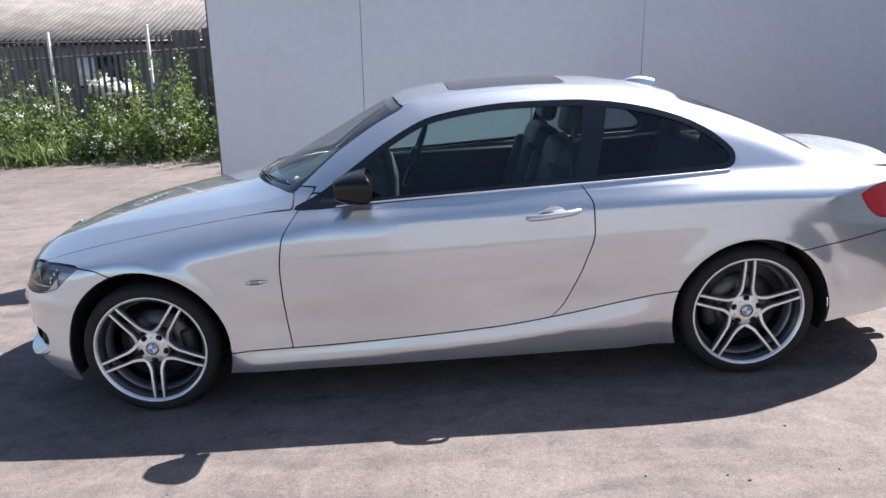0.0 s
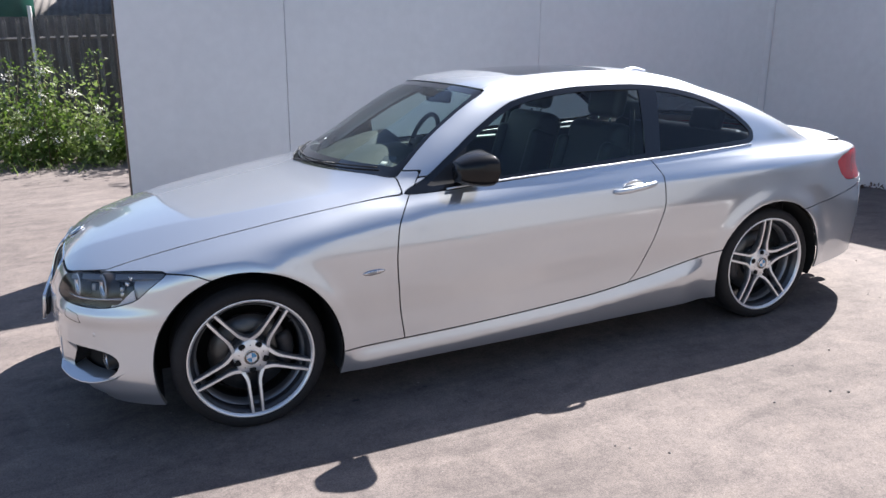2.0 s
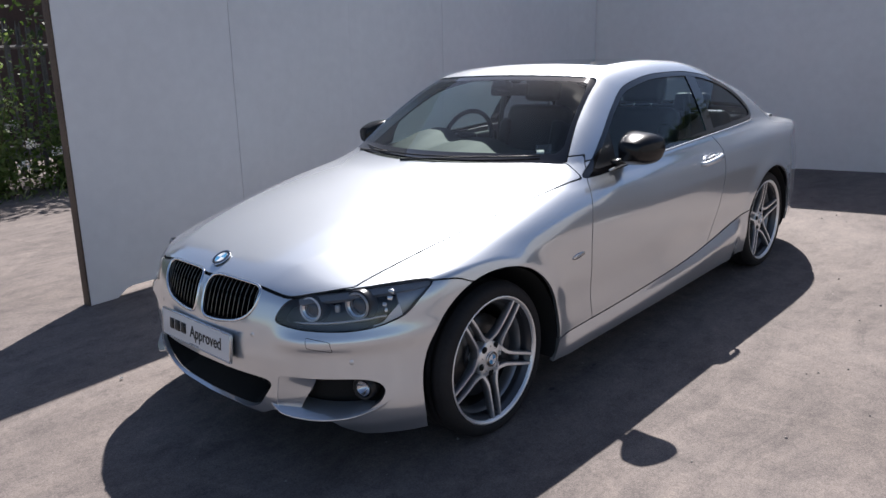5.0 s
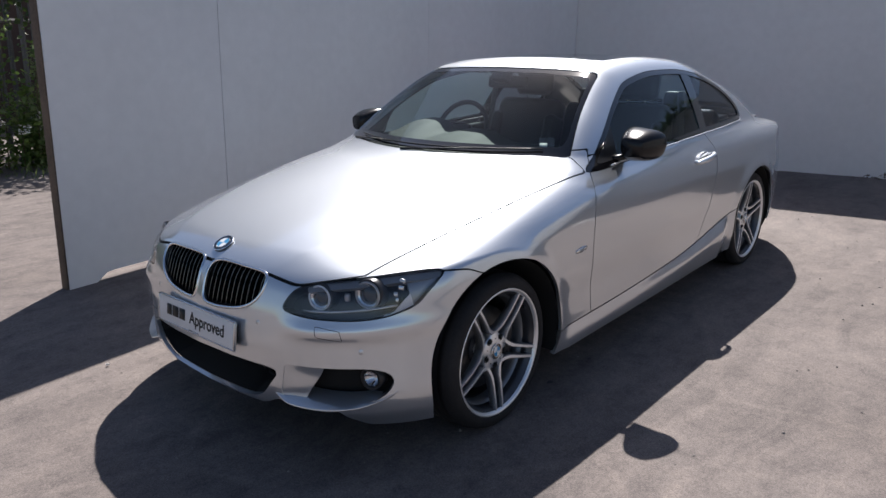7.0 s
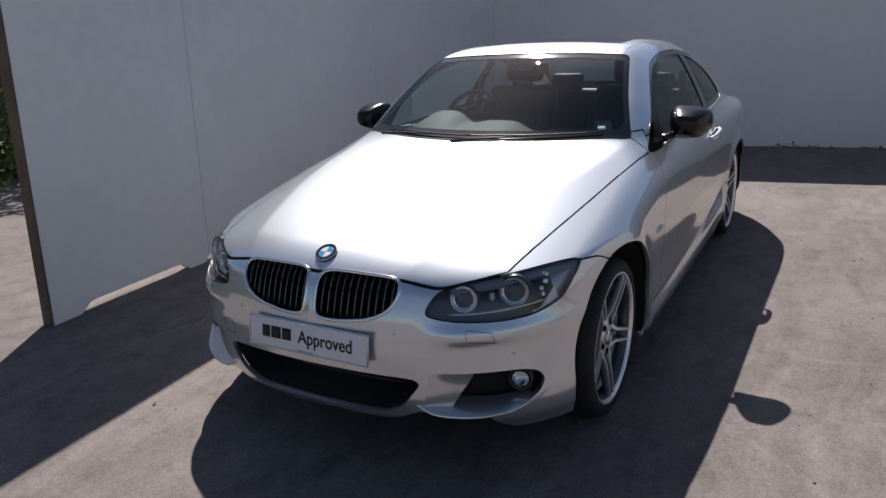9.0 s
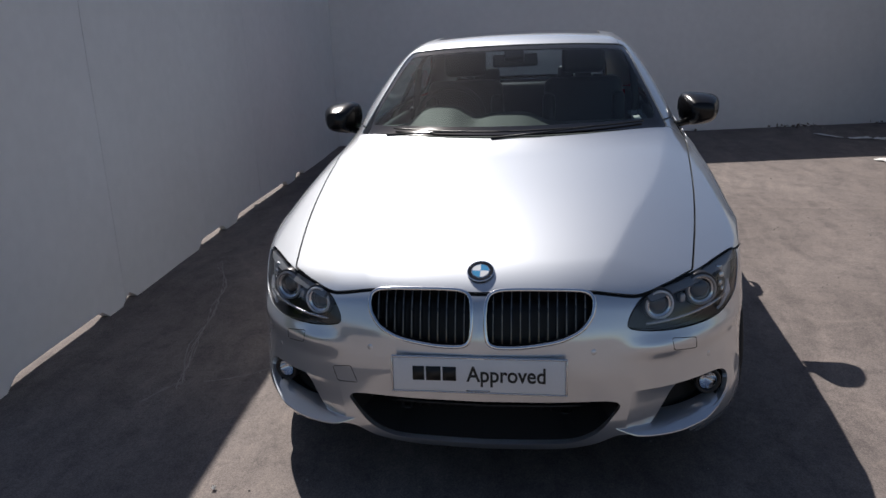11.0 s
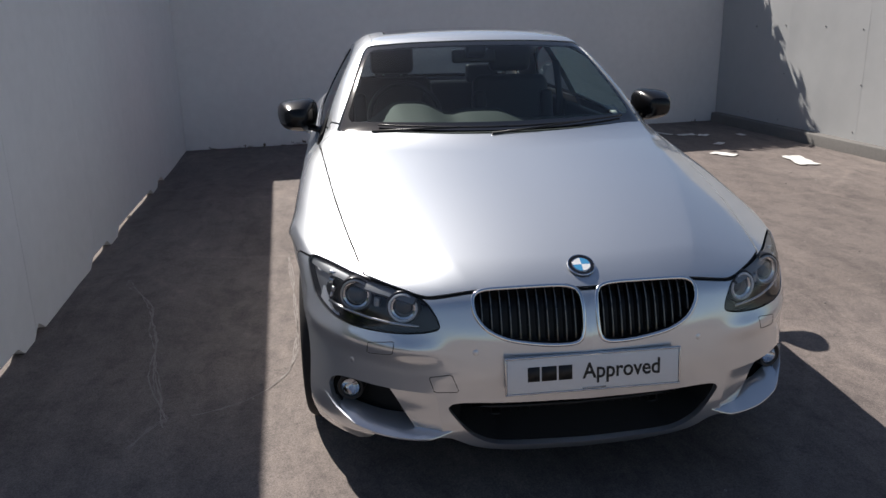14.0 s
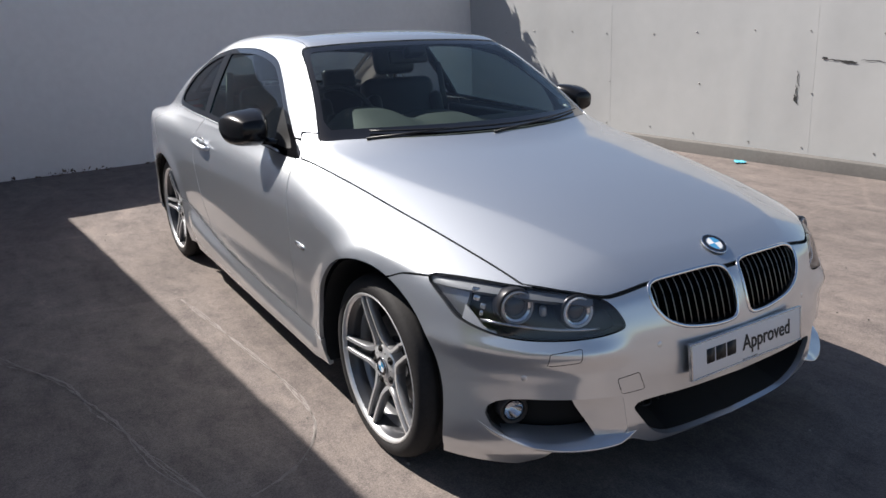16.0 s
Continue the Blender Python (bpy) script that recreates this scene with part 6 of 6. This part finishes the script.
    for s in (-1, 1):
        part("door_card", box((1.24, 0.05, 0.58), pose(0.0, s * 0.765, 0.635, s * 3, 0, 0), 0.02), BLACK, car)
        part("rear_card", box((0.95, 0.05, 0.58), pose(1.12, s * 0.74, 0.65, s * 3, 0, 0), 0.02), BLACK, car)
        part("seat_belt", tube([(0.62, s * 0.66, 1.18), (0.60, s * 0.69, 0.95), (0.55, s * 0.64, 0.55)], 0.022, 6, flat=0.12), BLACK, car)


def build_under(car):
    for x, lx in ((0.0, 1.86), (-1.90, 0.10), (2.03, 0.44)):
        w = 1.66 if x == 0 else 1.0
        part("underbody", box((lx, w, 0.05), pose(x, 0, 0.235), 0.01), SEAL, car)
    part("engine_bay", box((1.0, 1.02, 0.40), pose(-1.42, 0, 0.46), 0.03), SEAL, car)
    part("boot_floor", box((0.72, 1.02, 0.40), pose(1.98, 0, 0.52), 0.03), SEAL, car)
    for x, r in ((-AXLE, 0.376), (AXLE, 0.358)):
        for s in (-1, 1):
            bm = bmesh.new()
            rows = []
            for t in np.linspace(-0.35, math.pi + 0.35, 30):
                px, pz = x + r * math.cos(t), max(HUB_Z + r * math.sin(t), 0.20)
                rim_y = min(0.882, side_y(round(px, 4), round(pz, 4)) - 0.008)
                rows.append([bm.verts.new((px, s * y, pz)) for y in (0.52, 0.62, 0.74, rim_y)])
            for p, q in zip(rows, rows[1:]):
                for k in range(3):
                    bm.faces.new((p[k], q[k], q[k + 1], p[k + 1]))
            bm.faces.new([p[0] for p in rows])
            bmesh.ops.recalc_face_normals(bm, faces=bm.faces)
            part("wheel_liner", bm, SEAL, car)
    part("exhaust_tip", tube([(2.22, -0.42, 0.27), (2.42, -0.42, 0.265)], 0.035, 16), CHROME, car, "chrome exhaust tip")
    part("exhaust_tip", tube([(2.22, -0.34, 0.27), (2.42, -0.34, 0.265)], 0.035, 16), CHROME, car, "chrome exhaust tip")


def spoke_mesh(side, face=False):
    """One arm of a pair: slim, nearly straight, sweeping at its root towards the neighbouring pair."""
    bm = bmesh.new()
    rows = []
    for i in range(19):
        u = i / 18
        r = 0.060 + 0.185 * u
        off = side * (0.0205 + 0.0040 * (1 - u) + 0.0195 * max(0.0, 1 - u * 3.0) ** 2)
        half = 0.0070 + 0.0035 * max(0.0, 1 - u * 2.5)
        front = -0.003 - 0.024 * (1 - u) ** 1.7 + 0.004 * u
        deep = 0.036 - 0.012 * u
        rows.append([bm.verts.new(p) for p in ((r, front - deep, off - half * 1.25), (r, front - 0.0025, off - half), (r, front, off - half + 0.0022), (r, front, off + half - 0.0022), (r, front - 0.0025, off + half), (r, front - deep, off + half * 1.25))])
    for p, q in zip(rows, rows[1:]):
        for k in range(2, 3) if face else range(6):
            bm.faces.new((p[k], q[k], q[(k + 1) % 6], p[(k + 1) % 6]))
    if face:
        bmesh.ops.delete(bm, geom=[v for v in bm.verts if not v.link_faces], context="VERTS")
        bmesh.ops.translate(bm, vec=(0, 0.0006, 0), verts=bm.verts)
    else:
        bm.faces.new(rows[0])
        bm.faces.new(rows[-1])
    bmesh.ops.recalc_face_normals(bm, faces=bm.faces)
    return bm


def hub_mesh():
    """The star-shaped middle of the wheel, drawn in between the roots of each pair."""
    bm = bmesh.new()
    rings, n = [], 100
    for f, y in ((0.36, -0.020), (0.60, -0.0215), (0.88, -0.0255), (0.97, -0.0285), (1.0, -0.034), (1.0, -0.090)):
        ring = []
        for k in range(n):
            t = 2 * math.pi * k / n
            r = f * (0.071 + 0.013 * (0.5 - 0.5 * math.cos(5 * t)) ** 1.5)
            ring.append(bm.verts.new((r * math.cos(t), y, r * math.sin(t))))
        rings.append(ring)
    for p, q in zip(rings, rings[1:]):
        for k in range(n):
            bm.faces.new((p[k], p[(k + 1) % n], q[(k + 1) % n], q[k]))
    bm.faces.new(rings[0])
    bmesh.ops.recalc_face_normals(bm, faces=bm.faces)
    return bm


def build_wheel(car, x, s, is_front):
    y = 0.853 if is_front else 0.866
    wheel = tagged(new("wheel"), "19-inch alloy wheel with five pairs of slim spokes")
    wheel.parent = car
    R = 0.316 if is_front else 0.314
    half = 0.112 if is_front else 0.126
    # in the wheel's own axes y points out of the car and 0 is the rim's face
    wheel.matrix_local = pose(x, s * y, HUB_Z, 0, 0, 0 if s > 0 else 180)
    prof = [(0.252, 0.002), (0.259, 0.008), (0.267, 0.012), (0.278, 0.013), (0.291, 0.010), (0.302, 0.002), (0.309, -0.010), (R - 0.002, -0.026)]
    for k in range(5):
        yy = -0.040 - (2 * half - 0.080) * k / 4
        prof += [(R, yy + 0.008), (R, yy - 0.010), (R - 0.006, yy - 0.012), (R - 0.006, yy - 0.018)]
    prof += [(R - 0.004, -2 * half + 0.02), (0.300, -2 * half), (0.27, -2 * half - 0.006), (0.252, -2 * half)]
    tyre = part("tyre", lathe(prof, 96), RUBBER, wheel, "low-profile black tyre")
    part("rim", lathe([(0.257, -0.006), (0.2610, 0.000), (0.2600, 0.007), (0.2565, 0.010), (0.252, 0.008), (0.2465, 0.003), (0.2435, -0.004)], 80), ALLOY, wheel, "polished rim")
    part("barrel", lathe([(0.2440, -0.003), (0.2400, -0.010), (0.2330, -0.016), (0.2285, -0.030), (0.2265, -0.050)], 64), ALLOY_GREY, wheel, "dark grey rim barrel")
    # the lighter grey stands for light caught deep in the barrel
    part("lit_barrel_step", lathe([(0.2265, -0.049), (0.2180, -0.056), (0.2150, -0.075), (0.2140, -0.100)], 64), SPOKE_GREY, wheel, "step inside the barrel, coloured lighter where it catches light")
    part("rear_barrel", lathe([(0.2140, -0.099), (0.212, -0.17), (0.228, -0.21)], 64), ALLOY_GREY, wheel)
    first = (90 if is_front else -90) if s < 0 else 0
    for k in range(5):
        a = first + 72 * k
        for side in (-1, 1):
            arm = part("spoke", spoke_mesh(side), SPOKE_GREY, wheel)
            arm.matrix_local = pose(0, 0, 0, 0, a, 0)
            part("spoke_face", spoke_mesh(side, True), ALLOY, wheel, "bright machined spoke face").matrix_local = pose(0, 0, 0, 0, a, 0)
        bolt = part("bolt", lathe([(0.0, -0.0175), (0.007, -0.0175), (0.0075, -0.0225), (0.0125, -0.0230), (0.0135, -0.0215), (0.0145, -0.0250)], 16), SEAL, wheel)
        bolt.matrix_local = pose(0, 0, 0, 0, a, 0) @ pose(0.058, 0, 0)
        dot = part("hub_mark", lathe([(0.0, -0.0205), (0.0022, -0.0205), (0.0024, -0.0240)], 8), SEAL, wheel)
        dot.matrix_local = pose(0, 0, 0, 0, a + 36, 0) @ pose(0.053, 0, 0)
    part("hub", hub_mesh(), ALLOY, wheel).matrix_local = pose(0, 0, 0, 0, first, 0)
    roundel(0.032, wheel, pose(0, -0.020, 0), "round enamel badge on the hub")
    part("brake_disc", lathe([(0.09, -0.085), (0.168, -0.085), (0.168, -0.105), (0.09, -0.105)], 56), STEEL, wheel)
    part("disc_bell", lathe([(0.0, -0.070), (0.085, -0.070), (0.09, -0.090)], 40), CALIPER, wheel)
    sgn = s if is_front else -s
    arc = [radians(-30 + 54 * t / 10) for t in range(11)]
    cal = tube([(sgn * 0.152 * math.cos(a), -0.094, 0.152 * math.sin(a)) for a in arc], [0.030] + [0.037] * 9 + [0.030], 12, normals=[(0, 1, 0)] * 11)
    part("brake_caliper", cal, CALIPER, wheel)
    part("inner_barrel", cyl(0.214, 0.004, pose(0, -0.205, 0, 90), 40), SEAL, wheel)
    part("valve", tube([(0.0, -0.012, -0.226), (0.0, 0.004, -0.214)], 0.004, 6), BLACK, wheel).matrix_local = pose(0, 0, 0, 0, 130, 0)


build_car()

# litter by the walls, drips under the sill, grit
for k, (x, y, sz) in enumerate([(4.74, -3.22, (0.34, 0.06)), (4.54, -3.48, (0.22, 0.10)), (4.47, -3.66, (0.13, 0.12)), (3.87, -3.56, (0.16, 0.09)), (4.40, -4.12, (0.12, 0.08)), (3.25, -3.30, (0.26, 0.14)), (2.78, -3.86, (0.46, 0.20)), (-2.14, 0.92, (0.016, 0.014))]):
    scrap("paper_scrap", x, y, sz, 60 + k, PAPER, "crumpled white paper scrap lying on the tarmac", "paper")
scrap("wrapper", 1.19, -4.60, (0.13, 0.10), 77, CYAN, "crumpled bright blue wrapper by the footing", "wrapper", lift=0.012)
for x, y, r in ((-0.949, -0.818, 0.012), (-0.62, -0.83, 0.008), (-1.05, -0.72, 0.007)):
    bm = bmesh.new()
    c = bm.verts.new((0, 0, 0.0012))
    ringv = [bm.verts.new((r * (1 + 0.35 * noise.noise((math.cos(t), math.sin(t), x))) * math.cos(t) * 1.5, r * math.sin(t), 0.0004)) for t in np.linspace(0, 2 * math.pi, 19)[:-1]]
    for i in range(18):
        bm.faces.new((c, ringv[i], ringv[(i + 1) % 18]))
    ob = tagged(part("oil_drip", bm, OIL), "small dark oil drip on the tarmac", "stain", group="oil drips", kind="structure")
    ob.matrix_world = SLOPE @ pose(x, y, 0.003)
build_grit()
for at in ((1.13, 1.035, 0.05, 0.034, 8), (1.02, 1.020, 0.16, 0.013, 4), (0.91, 1.005, 0.14, 0.032, 3), (0.70, 1.020, 0.22, 0.008, 1), (1.37, 0.84, 0.15, 0.010, 88), (1.375, 0.72, 0.12, 0.014, 86), (1.38, 0.645, 0.09, 0.030, 80)):
    scuff(*at)
ground_mark([(0.53, 1.08), (0.07, 1.03), (-0.32, 0.99), (-0.68, 0.96), (-0.96, 0.96), (-1.14, 1.0), (-1.3, 1.12), (-1.38, 1.27), (-1.44, 1.43), (-1.62, 1.5)], 0.012, 3, 1.0)
ground_mark([(0.14, 1.95), (-0.01, 1.87), (-0.26, 1.76), (-0.48, 1.68), (-0.73, 1.61), (-1.09, 1.53), (-1.41, 1.42), (-1.46, 1.36)], 0.030, 4, 2.0)
